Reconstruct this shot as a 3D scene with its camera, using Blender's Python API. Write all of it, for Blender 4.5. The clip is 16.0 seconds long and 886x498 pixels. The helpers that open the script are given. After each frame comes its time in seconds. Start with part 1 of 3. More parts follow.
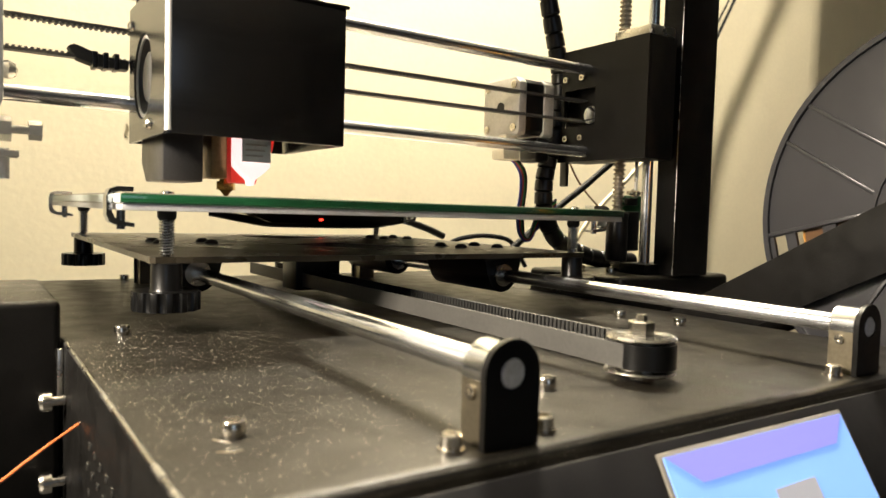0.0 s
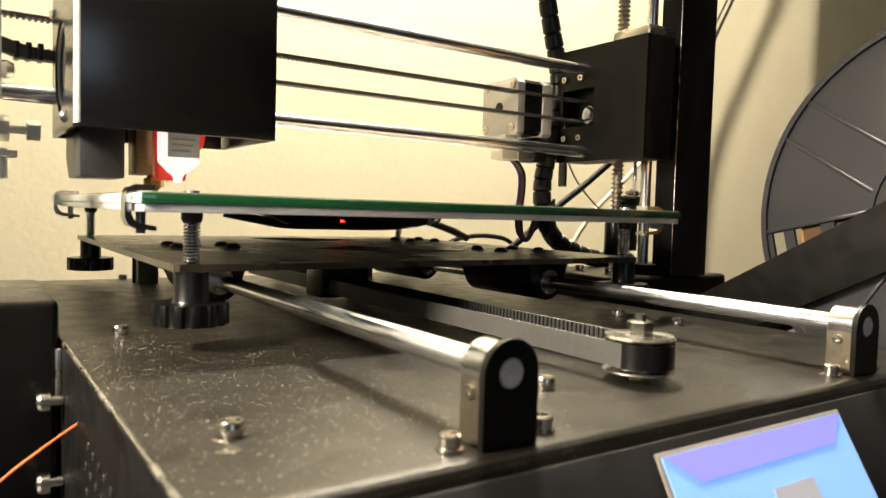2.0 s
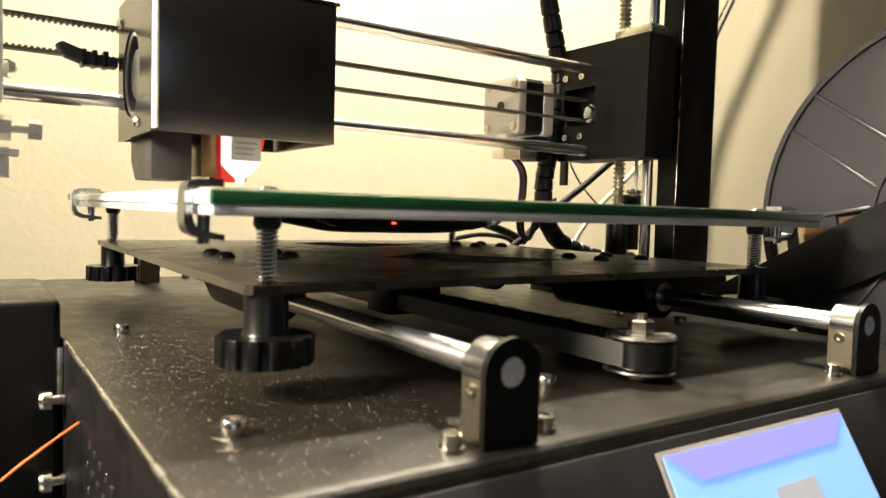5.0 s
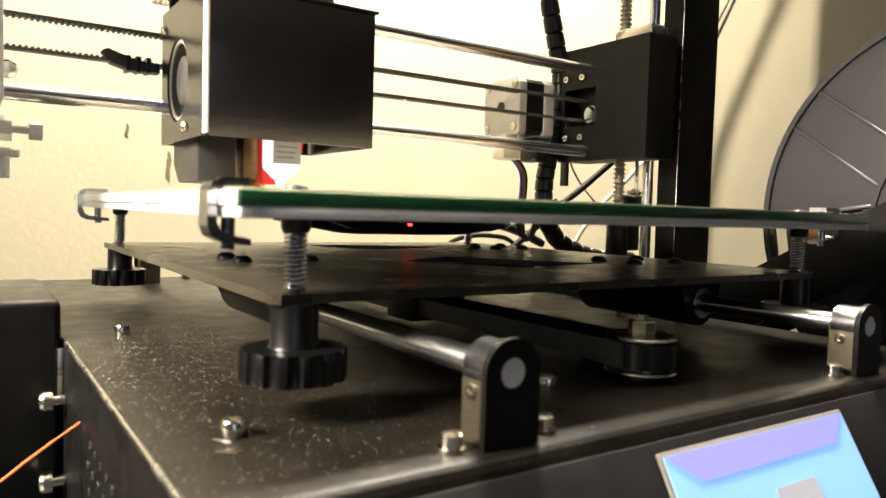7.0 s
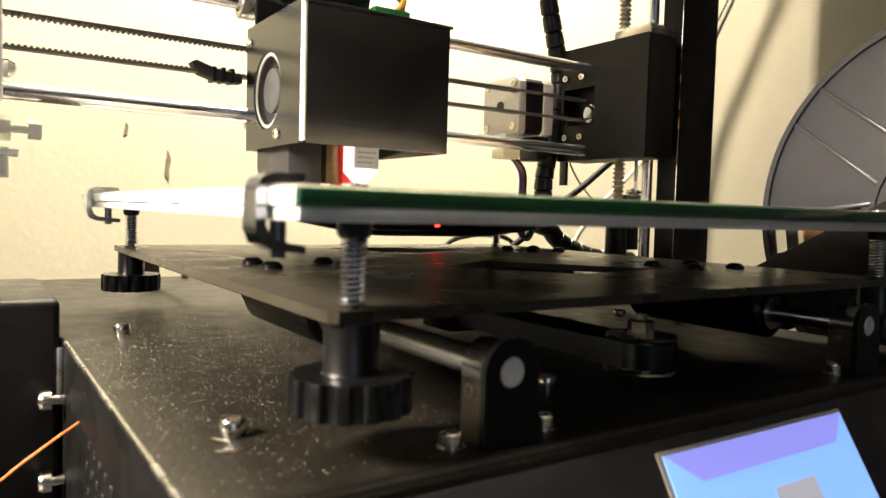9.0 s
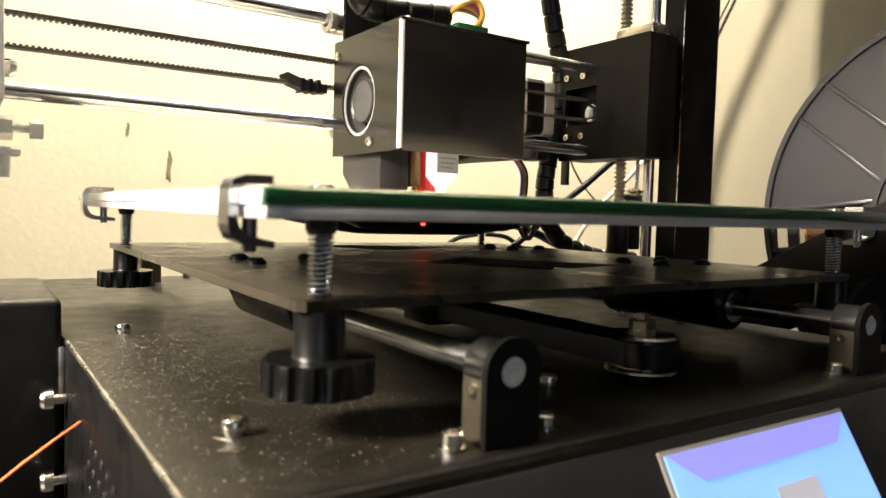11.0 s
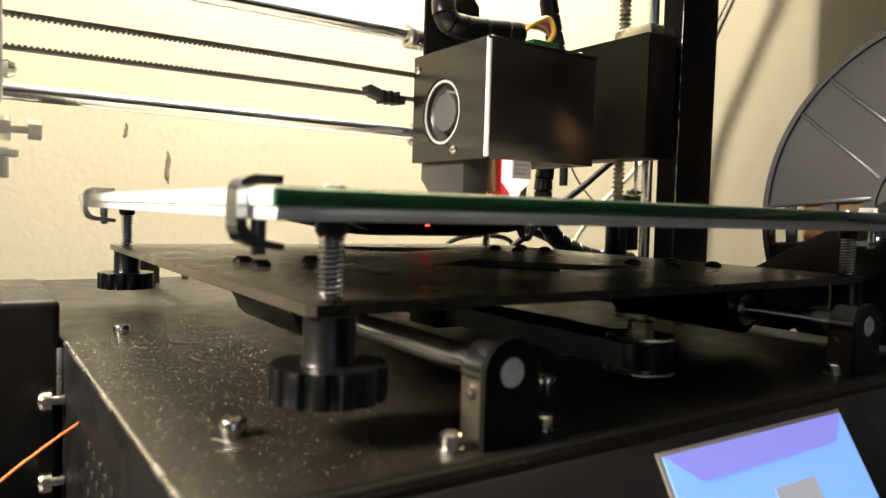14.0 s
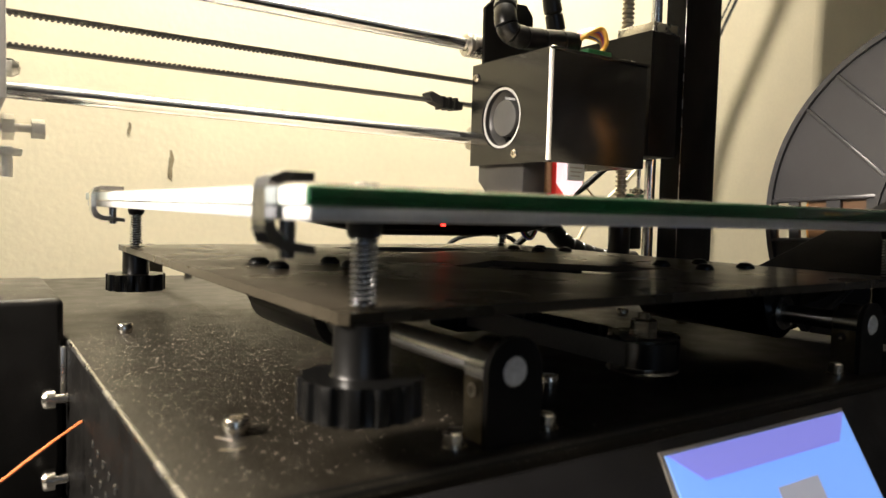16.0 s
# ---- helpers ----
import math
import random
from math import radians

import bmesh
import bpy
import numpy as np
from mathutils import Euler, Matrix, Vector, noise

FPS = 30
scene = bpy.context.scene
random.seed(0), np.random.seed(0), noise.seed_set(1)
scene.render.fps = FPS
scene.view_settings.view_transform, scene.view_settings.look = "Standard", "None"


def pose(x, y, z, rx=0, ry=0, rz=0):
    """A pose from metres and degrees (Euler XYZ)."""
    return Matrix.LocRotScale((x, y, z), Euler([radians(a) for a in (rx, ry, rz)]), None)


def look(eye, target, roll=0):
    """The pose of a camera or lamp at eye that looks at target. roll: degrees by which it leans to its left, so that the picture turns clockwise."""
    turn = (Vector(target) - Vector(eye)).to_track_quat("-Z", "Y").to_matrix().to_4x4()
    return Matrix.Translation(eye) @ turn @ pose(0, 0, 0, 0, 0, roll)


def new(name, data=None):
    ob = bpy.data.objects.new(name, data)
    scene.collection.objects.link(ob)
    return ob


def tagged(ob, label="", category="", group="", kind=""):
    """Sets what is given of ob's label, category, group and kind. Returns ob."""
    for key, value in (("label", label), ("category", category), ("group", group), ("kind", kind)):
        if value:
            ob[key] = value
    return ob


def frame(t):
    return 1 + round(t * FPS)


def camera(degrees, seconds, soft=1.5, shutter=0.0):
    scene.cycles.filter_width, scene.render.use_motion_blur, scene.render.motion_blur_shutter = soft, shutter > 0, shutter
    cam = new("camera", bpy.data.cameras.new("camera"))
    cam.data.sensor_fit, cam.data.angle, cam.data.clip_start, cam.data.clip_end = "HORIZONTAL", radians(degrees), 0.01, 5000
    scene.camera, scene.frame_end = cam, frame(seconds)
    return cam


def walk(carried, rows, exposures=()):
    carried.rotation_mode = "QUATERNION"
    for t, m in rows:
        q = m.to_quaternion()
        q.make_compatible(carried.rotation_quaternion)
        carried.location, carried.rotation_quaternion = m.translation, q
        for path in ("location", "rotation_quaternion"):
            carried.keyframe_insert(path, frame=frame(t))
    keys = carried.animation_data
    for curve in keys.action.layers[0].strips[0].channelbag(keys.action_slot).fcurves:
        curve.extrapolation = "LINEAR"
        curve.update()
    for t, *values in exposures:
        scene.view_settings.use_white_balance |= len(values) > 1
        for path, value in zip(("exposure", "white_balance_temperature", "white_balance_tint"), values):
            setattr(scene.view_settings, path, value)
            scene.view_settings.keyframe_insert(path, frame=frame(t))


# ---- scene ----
# All plan numbers below are millimetres on the printer: x to its right, y to its back, z up from the top of its base.
MM = 0.001
EYE = (-117.2 * MM, -140.1 * MM, 60.1 * MM)
cam = camera(63.45, 16.0, 1.5, 0.4)
cam.data.dof.use_dof = True
cam.data.dof.focus_distance = 0.44
cam.data.dof.aperture_fstop = 18.0


def aim(dx, dy):
    """The camera's pose, turned by the small shake (dx, dy) in thousandths of the focal length."""
    yaw = radians(33.93 - dx * 0.0452)
    pitch = radians(-2.914 + dy * 0.0452)
    way = Vector((math.sin(yaw) * math.cos(pitch), math.cos(yaw) * math.cos(pitch), math.sin(pitch)))
    return look(EYE, Vector(EYE) + way, 1.65)


SHAKE = [(0.0, 0.0, 0.0), (0.5, -1.0, 1.5), (1.0, -1.2, 1.0), (1.5, -1.5, 1.0), (2.0, -2.5, 0.0), (2.5, -2.5, -1.0), (3.0, -1.0, -2.0),
         (3.5, 0.8, -2.0), (4.0, 0.5, -3.0), (5.2, -0.5, -1.5), (6.5, -2.0, -0.2), (7.0, 0.5, -0.8), (7.5, 1.8, -2.0), (8.0, 1.0, -1.8),
         (8.5, 0.5, -1.8), (9.0, -0.8, -1.8), (10.2, 1.0, -2.3), (11.5, 2.5, -2.8), (12.0, 4.0, -2.5), (12.5, 2.5, -3.2), (13.0, 1.0, -3.0),
         (13.5, -0.2, -3.0), (14.0, -0.8, -1.2), (14.5, -0.8, -1.0), (15.0, 2.5, -2.2), (15.5, 4.0, -3.5), (16.0, 4.0, -3.5)]
EXPOSURES = [(0.0, 0.86, 6450, 12), (4.0, 0.92, 6450, 12), (7.0, 1.12, 6250, 14), (9.0, 1.17, 6220, 14), (12.5, 1.02, 6150, 14), (16.0, 0.84, 6100, 14)]
walk(cam, [(t, aim(dx, dy)) for t, dx, dy in SHAKE], EXPOSURES)

# ---- light: a warm two-bulb fitting over the printer, a shaded desk lamp to its left and a dim blue fill from an assumed window behind the camera ----
world = bpy.data.worlds.new("world")
world.use_nodes = True
world.node_tree.nodes["Background"].inputs[0].default_value = (0.66, 0.80, 1.0, 1)
world.node_tree.nodes["Background"].inputs[1].default_value = 0.05
scene.world = world
for place, watts, tint, size in (((0.32, 0.60, 1.50), 100.0, (1.0, 0.91, 0.72), 0.04), ((0.50, 0.64, 1.50), 100.0, (1.0, 0.91, 0.72), 0.04)):
    lamp_data = bpy.data.lights.new("ceiling_bulb", "POINT")
    lamp_data.shadow_soft_size = size
    lamp_data.energy, lamp_data.color = watts, tint
    lamp = new("ceiling_bulb", lamp_data)
    lamp.location = place
desk_data = bpy.data.lights.new("desk_lamp", "SPOT")
desk_data.energy, desk_data.color, desk_data.shadow_soft_size = 24.0, (1.0, 0.88, 0.70), 0.075
desk_data.spot_size, desk_data.spot_blend = radians(62), 0.8
desk_lamp = new("desk_lamp", desk_data)
desk_lamp.matrix_world = look((-0.44, 0.09, 0.28), (-0.03, 0.10, 0.0))
# Blue fill from the front; its source is unseen, a window is assumed.
fill_data = bpy.data.lights.new("front_fill", "AREA")
fill_data.shape, fill_data.size, fill_data.size_y = "RECTANGLE", 1.7, 1.5
fill_data.energy, fill_data.color = 4.5, (0.62, 0.79, 1.0)
fill_lamp = new("front_fill", fill_data)
fill_lamp.matrix_world = look((-1.65, -4.99, 0.85), (-1.65, 0.0, 0.85))


# ---- materials ----
def material(name, color, rough=0.5, metal=0.0, grain=0.0, scale=400.0, bump=0.0, rough_var=0.0, specks=0.0, speck_color=(0.5, 0.45, 0.36), spec=0.5, coat=0.0):
    """A principled surface with grain at two scales, fine relief and, where asked, pale dust specks."""
    m = bpy.data.materials.new(name)
    m.use_nodes = True
    n, l = m.node_tree.nodes, m.node_tree.links
    b = n["Principled BSDF"]
    b.inputs["Base Color"].default_value = (*color, 1)
    b.inputs["Roughness"].default_value = rough
    b.inputs["Metallic"].default_value = metal
    b.inputs["Specular IOR Level"].default_value = spec
    b.inputs["Coat Weight"].default_value = coat
    if not (grain or bump or rough_var or specks):
        return m
    co = n.new("ShaderNodeTexCoord")
    fine, wide = n.new("ShaderNodeTexNoise"), n.new("ShaderNodeTexNoise")
    fine.inputs["Scale"].default_value, fine.inputs["Detail"].default_value = scale, 4
    wide.inputs["Scale"].default_value, wide.inputs["Detail"].default_value = scale / 14, 5
    for k in (fine, wide):
        l.new(co.outputs["Object"], k.inputs["Vector"])
    both = n.new("ShaderNodeMath")
    both.operation = "ADD"
    l.new(fine.outputs[0], both.inputs[0])
    l.new(wide.outputs[0], both.inputs[1])
    if grain:
        ramp = n.new("ShaderNodeMapRange")
        ramp.inputs[1].default_value, ramp.inputs[2].default_value = 0.6, 1.4
        ramp.inputs[3].default_value, ramp.inputs[4].default_value = 1 - grain, 1 + grain
        l.new(both.outputs[0], ramp.inputs[0])
        mul = n.new("ShaderNodeVectorMath")
        mul.operation = "SCALE"
        mul.inputs[0].default_value = color
        l.new(ramp.outputs[0], mul.inputs["Scale"])
        last = mul.outputs[0]
        if specks:
            dots = n.new("ShaderNodeTexVoronoi")
            dots.inputs["Scale"].default_value = scale * 0.8
            l.new(co.outputs["Object"], dots.inputs["Vector"])
            cut = n.new("ShaderNodeMapRange")
            cut.inputs[1].default_value, cut.inputs[2].default_value = 0.08, 0.20
            cut.inputs[3].default_value, cut.inputs[4].default_value = specks, 0.0
            l.new(dots.outputs["Distance"], cut.inputs[0])
            some = n.new("ShaderNodeMapRange")
            some.inputs[1].default_value, some.inputs[2].default_value = 0.36, 0.58
            l.new(wide.outputs[0], some.inputs[0])
            keep = n.new("ShaderNodeMath")
            keep.operation = "MULTIPLY"
            l.new(cut.outputs[0], keep.inputs[0])
            l.new(some.outputs[0], keep.inputs[1])
            mix = n.new("ShaderNodeMix")
            mix.data_type = "RGBA"
            l.new(keep.outputs[0], mix.inputs[0])
            l.new(last, mix.inputs[6])
            mix.inputs[7].default_value = (*speck_color, 1)
            last = mix.outputs[2]
        l.new(last, b.inputs["Base Color"])
    if rough_var:
        rr = n.new("ShaderNodeMapRange")
        rr.inputs[1].default_value, rr.inputs[2].default_value = 0.35, 0.65
        rr.inputs[3].default_value, rr.inputs[4].default_value = max(0.03, rough - rough_var), min(1, rough + rough_var)
        l.new(wide.outputs[0], rr.inputs[0])
        l.new(rr.outputs[0], b.inputs["Roughness"])
    if bump:
        bp = n.new("ShaderNodeBump")
        bp.inputs["Strength"].default_value = bump
        bp.inputs["Distance"].default_value = 0.0004
        l.new(both.outputs[0], bp.inputs["Height"])
        l.new(bp.outputs[0], b.inputs["Normal"])
    return m


def glowing(name, color, strength):
    m = material(name, color, 0.3)
    b = m.node_tree.nodes["Principled BSDF"]
    b.inputs["Emission Color"].default_value = (*color, 1)
    b.inputs["Emission Strength"].default_value = strength
    return m


BASE_PAINT = material("dusty_black_powder_coat", (0.0085, 0.0072, 0.005), 0.42, 0, 0.35, 900, 0.45, 0.05, 0.17, (0.5, 0.46, 0.38), spec=0.2)
BLACK_PAINT = material("black_powder_coat", (0.006, 0.0057, 0.0053), 0.40, 0, 0.25, 1100, 0.25, 0.08, spec=0.14)
PANEL_PAINT = material("satin_black_panel", (0.007, 0.0067, 0.0078), 0.5, 0, 0.2, 900, 0.15, 0.06, spec=0.35)
HEAD_PAINT = material("satin_black_head_cover", (0.0045, 0.0042, 0.0038), 0.22, 0, 0.3, 700, 0.08, 0.06, spec=1.0)
def brushed(m, low, high):
    """Long level streaks, as of wiped paint, in the gloss of a surface."""
    n, l = m.node_tree.nodes, m.node_tree.links
    co, mp, tx, rr = n.new("ShaderNodeTexCoord"), n.new("ShaderNodeMapping"), n.new("ShaderNodeTexNoise"), n.new("ShaderNodeMapRange")
    mp.inputs["Scale"].default_value = (14, 14, 420)
    tx.inputs["Scale"].default_value, tx.inputs["Detail"].default_value = 1.6, 4
    rr.inputs[1].default_value, rr.inputs[2].default_value = 0.38, 0.64
    rr.inputs[3].default_value, rr.inputs[4].default_value = low, high
    l.new(co.outputs["Object"], mp.inputs[0])
    l.new(mp.outputs[0], tx.inputs["Vector"])
    l.new(tx.outputs[0], rr.inputs[0])
    l.new(rr.outputs[0], n["Principled BSDF"].inputs["Roughness"])


brushed(HEAD_PAINT, 0.20, 0.25)
PLATE_PAINT = material("black_carriage_paint", (0.038, 0.032, 0.022), 0.30, 0, 0.3, 500, 0.12, 0.05)
PLASTIC = material("black_plastic", (0.004, 0.004, 0.004), 0.30, 0, 0.2, 600, 0.1, spec=0.4)
RUBBER = material("black_rubber", (0.02, 0.02, 0.019), 0.6, 0, 0.3, 800, 0.2)
BELT_BACK = material("grey_belt_back", (0.07, 0.068, 0.063), 0.45, 0, 0.2, 700, 0.1)
CHROME = material("polished_steel_rod", (0.82, 0.84, 0.87), 0.2, 1, 0.05, 500, 0.0, 0.05)
STEEL = material("zinc_steel", (0.62, 0.60, 0.55), 0.26, 1, 0.15, 900, 0.1, 0.08)
BRASSY = material("oiled_steel_thread", (0.36, 0.32, 0.25), 0.3, 1, 0.2, 700, 0.1)
NICKEL = material("nickel_screw", (0.70, 0.66, 0.58), 0.2, 1, 0.1, 900, 0.05)
# Steel darkened for the front clip's shaded side; also on the gantry idler.
DARKENED_STEEL = material("darkened_steel", (0.42, 0.43, 0.46), 0.1, 1, 0.2, 700, 0.1, 0.08)
ALU = material("bare_aluminium", (0.74, 0.74, 0.74), 0.45, 0.5, 0.12, 600, 0.1, 0.08)
MOTOR_SILVER = material("cast_aluminium_motor", (0.52, 0.51, 0.49), 0.45, 0.4, 0.15, 500, 0.1)
CLAMP = material("bronze_toned_metal", (0.20, 0.175, 0.125), 0.35, 0.9, 0.2, 700, 0.1)
PLATED = material("bright_plated_steel", (0.78, 0.76, 0.71), 0.42, 0.35, 0.1, 600)
HOT_METAL = material("heat_stained_metal", (0.22, 0.15, 0.07), 0.35, 0.8, 0.3, 500, 0.2)
BRASS = material("brass_nozzle", (0.72, 0.47, 0.13), 0.25, 1, 0.2, 900, 0.1)
DUCT = material("dark_grey_moulded_plastic", (0.035, 0.034, 0.034), 0.34, 0, 0.2, 700, 0.25, 0.05)
PROBE = glowing("led_lit_white_plastic", (1.0, 0.76, 0.72), 0.6)
# The mount is no lamp: emission stands in for light on its plastic.
RED_GLOW = glowing("self_lit_red_plastic", (0.55, 0.03, 0.02), 0.22)
GREY = material("grey_plastic", (0.45, 0.45, 0.44), 0.4, 0, 0.1, 400)
LABEL_GREY = material("pale_grey_label", (0.68, 0.74, 0.76), 0.5, 0, 0.1, 500)
FAN_GREY = material("grey_fan_hub", (0.07, 0.07, 0.07), 0.4, 0, 0.1, 500)
SPOOL_GREY = material("grey_spool_plastic", (0.032, 0.032, 0.036), 0.34, 0, 0.12, 60, 0.05, 0.08)
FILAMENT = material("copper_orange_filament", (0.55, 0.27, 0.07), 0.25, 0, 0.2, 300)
# Darkened copy of the filament: shade between strands, put into the colour.
FILAMENT_SHADE = material("filament_gap_shade", (0.10, 0.045, 0.012), 0.4, 0, 0.2, 300)
GREEN_BOARD = material("green_circuit_board", (0.01, 0.10, 0.03), 0.35, 0, 0.3, 300)
WALL = material("cream_wall_paint", (0.78, 0.70, 0.50), 0.7, 0, 0.05, 110, 0.9)
TRIM_PAINT = material("pale_trim_paint", (0.80, 0.76, 0.62), 0.45, 0, 0.04, 60)
PEEL = material("bare_plaster_chip", (0.24, 0.20, 0.12), 0.9, 0, 0.4, 300, 0.4)
# Unseen room made near black, its ceiling dulled, to cut bounce light.
ROOM_DARK = material("bounce_cutting_room_dark", (0.03, 0.029, 0.028), 0.8, 0, 0.08, 20)
CEILING = material("dulled_ceiling", (0.30, 0.29, 0.27), 0.9, 0, 0.05, 20)
TABLE = material("dark_table_top", (0.022, 0.022, 0.022), 0.45, 0, 0.3, 60, 0.1)
WIRE_BLUE = material("blue_wire", (0.03, 0.04, 0.30), 0.4)
WIRE_RED = material("red_wire", (0.42, 0.03, 0.03), 0.4)
WIRE_GREEN = material("green_wire", (0.02, 0.20, 0.06), 0.4)
WIRE_BLACK = material("black_wire", (0.008, 0.008, 0.008), 0.6, spec=0.12)
WIRE_ORANGE = material("orange_wire", (0.62, 0.17, 0.05), 0.4)
WIRE_YELLOW = material("yellow_wire", (0.70, 0.38, 0.05), 0.4)
WIRE_PURPLE = material("purple_wire", (0.12, 0.04, 0.30), 0.4)
WIRE_CREAM = material("cream_wire", (0.62, 0.55, 0.38), 0.5)
WIRE_BROWN = material("brown_wire", (0.22, 0.12, 0.04), 0.4)
SCREEN_BLUE = glowing("screen_blue", (0.22, 0.43, 0.95), 0.46)
SCREEN_VIOLET = glowing("screen_violet", (0.26, 0.26, 0.74), 0.44)
SCREEN_GREY = glowing("screen_grey", (0.33, 0.33, 0.36), 0.45)
SCREEN_RIM = material("grey_screen_rim", (0.25, 0.23, 0.20), 0.4)
RED_LED = glowing("red_led", (0.9, 0.02, 0.01), 7.0)
GLASS = material("green_edged_glass", (0.012, 0.085, 0.032), 0.12, 0, 0.25, 120, 0.0, 0.05)
GLASS.node_tree.nodes["Principled BSDF"].inputs["Transmission Weight"].default_value = 0.2
GLASS.node_tree.nodes["Principled BSDF"].inputs["Coat Weight"].default_value = 1.0
GLASS.node_tree.nodes["Principled BSDF"].inputs["Coat IOR"].default_value = 1.7
# Pale colour that stands for the reflection along the glass edge.
EDGE_GLARE = material("pale_edge_glare", (0.72, 0.78, 0.74), 0.4, 0, 0.12, 300, 0.1)
ULTRA = material("tan_bed_film", (0.27, 0.235, 0.19), 0.35, 0, 0.15, 200, 0.1)


# ---- mesh helpers (millimetres) ----
def finish(bm, name, mat, sharp=32):
    bmesh.ops.remove_doubles(bm, verts=bm.verts, dist=1e-4)
    bmesh.ops.recalc_face_normals(bm, faces=bm.faces)
    bmesh.ops.scale(bm, vec=(MM, MM, MM), verts=bm.verts)
    for fc in bm.faces:
        fc.smooth = True
    for e in bm.edges:
        e.smooth = len(e.link_faces) == 2 and e.calc_face_angle(0) < radians(sharp)
    me = bpy.data.meshes.new(name)
    bm.to_mesh(me)
    bm.free()
    me.materials.append(mat)
    return me


def part(name, bm, mat, parent=None, label="", at=None):
    """Links a bmesh as one mesh object, under a thing or a part where given."""
    ob = new(name, finish(bm, name, mat))
    if parent is not None:
        ob.parent = parent
    if at is not None:
        ob.location = [c * MM for c in at]
    if label:
        ob["label"] = label
    return ob


def again(ob, parent, at, turn=0):
    """The same mesh once more, as an object of its own."""
    o = new(ob.name.split(".")[0], ob.data)
    o.parent, o.location, o.rotation_euler = parent, [c * MM for c in at], (0, 0, radians(turn))
    return o


def box(lo, hi, bevel=0.0, bm=None, segs=2):
    b = bmesh.new()
    r = bmesh.ops.create_cube(b, size=1)
    for v in b.verts:
        v.co = Vector([lo[i] + (v.co[i] + 0.5) * (hi[i] - lo[i]) for i in range(3)])
    if bevel:
        bmesh.ops.bevel(b, geom=list(b.edges), offset=bevel, segments=segs, affect="EDGES", profile=0.5)
    return merge(bm, b)


def merge(bm, b):
    if bm is None:
        return b
    me = bpy.data.meshes.new("tmp")
    b.to_mesh(me)
    b.free()
    bm.from_mesh(me)
    bpy.data.meshes.remove(me)
    return bm


def rod(p0, p1, r, n=24, bm=None, r2=None, bevel=0.0):
    b = bmesh.new()
    p0, p1 = Vector(p0), Vector(p1)
    d = p1 - p0
    bmesh.ops.create_cone(b, cap_ends=True, segments=n, radius1=r, radius2=r if r2 is None else r2, depth=d.length)
    if bevel:
        es = [e for e in b.edges if abs(abs(e.verts[0].co.z) - d.length / 2) < 1e-4 and abs(e.verts[0].co.z - e.verts[1].co.z) < 1e-4]
        bmesh.ops.bevel(b, geom=es, offset=bevel, segments=2, affect="EDGES", profile=0.5)
    bmesh.ops.transform(b, matrix=Matrix.Translation((p0 + p1) / 2) @ d.to_track_quat("Z", "Y").to_matrix().to_4x4(), verts=b.verts)
    return merge(bm, b)


def lathe(profile, n=32, bm=None, m=None):
    """Turns a profile of (radius, height) round z."""
    b = bmesh.new()
    rings = []
    for r, z in profile:
        rings.append([b.verts.new((r * math.cos(a), r * math.sin(a), z)) for a in [2 * math.pi * k / n for k in range(n)]] if r > 1e-6 else [b.verts.new((0, 0, z))])
    for u, v in zip(rings, rings[1:]):
        for k in range(n):
            q = (k + 1) % n
            if len(u) == 1 and len(v) > 1:
                b.faces.new((u[0], v[k], v[q]))
            elif len(v) == 1 and len(u) > 1:
                b.faces.new((u[k], u[q], v[0]))
            elif len(u) > 1:
                b.faces.new((u[k], u[q], v[q], v[k]))
    if m is not None:
        bmesh.ops.transform(b, matrix=m, verts=b.verts)
    return merge(bm, b)


def smooth_path(pts, n=8):
    """A Catmull-Rom curve through the points."""
    P = [Vector(p) for p in pts]
    P = [P[0] * 2 - P[1]] + P + [P[-1] * 2 - P[-2]]
    out = []
    for i in range(1, len(P) - 2):
        a, b, c, d = P[i - 1:i + 3]
        for k in range(n):
            t = k / n
            out.append(0.5 * (2 * b + (c - a) * t + (2 * a - 5 * b + 4 * c - d) * t * t + (3 * b - a - 3 * c + d) * t ** 3))
    out.append(P[-2])
    return out


def tube(pts, r, n=10, steps=8, bm=None, radii=None):
    b = bmesh.new()
    path = smooth_path(pts, steps) if steps else [Vector(p) for p in pts]
    prev, rings = None, []
    for i, p in enumerate(path):
        d = (path[min(i + 1, len(path) - 1)] - path[max(i - 1, 0)]).normalized()
        s = prev - d * prev.dot(d) if prev is not None and (prev - d * prev.dot(d)).length > 1e-4 else d.orthogonal()
        s.normalize()
        prev, w = s, d.cross(s)
        rr = radii(i) if radii else r
        rings.append([b.verts.new(p + (s * math.cos(a) + w * math.sin(a)) * rr) for a in [2 * math.pi * k / n for k in range(n)]])
    for u, v in zip(rings, rings[1:]):
        for k in range(n):
            b.faces.new((u[k], u[(k + 1) % n], v[(k + 1) % n], v[k]))
    b.faces.new(rings[0][::-1])
    b.faces.new(rings[-1])
    return merge(bm, b)


def prism(outline, d0, d1, axis="z", bevel=0.0, bm=None):
    """A flat outline given thickness from d0 to d1 along an axis. The outline's pairs are the two other axes, in order."""
    b = bmesh.new()

    def at(p, d):
        return {"x": (d, p[0], p[1]), "y": (p[0], d, p[1]), "z": (p[0], p[1], d)}[axis]
    lo = [b.verts.new(at(p, d0)) for p in outline]
    hi = [b.verts.new(at(p, d1)) for p in outline]
    b.faces.new(lo[::-1])
    b.faces.new(hi)
    k = len(outline)
    for i in range(k):
        b.faces.new((lo[i], lo[(i + 1) % k], hi[(i + 1) % k], hi[i]))
    if bevel:
        bmesh.ops.bevel(b, geom=list(b.edges), offset=bevel, segments=2, affect="EDGES", profile=0.5)
    return merge(bm, b)


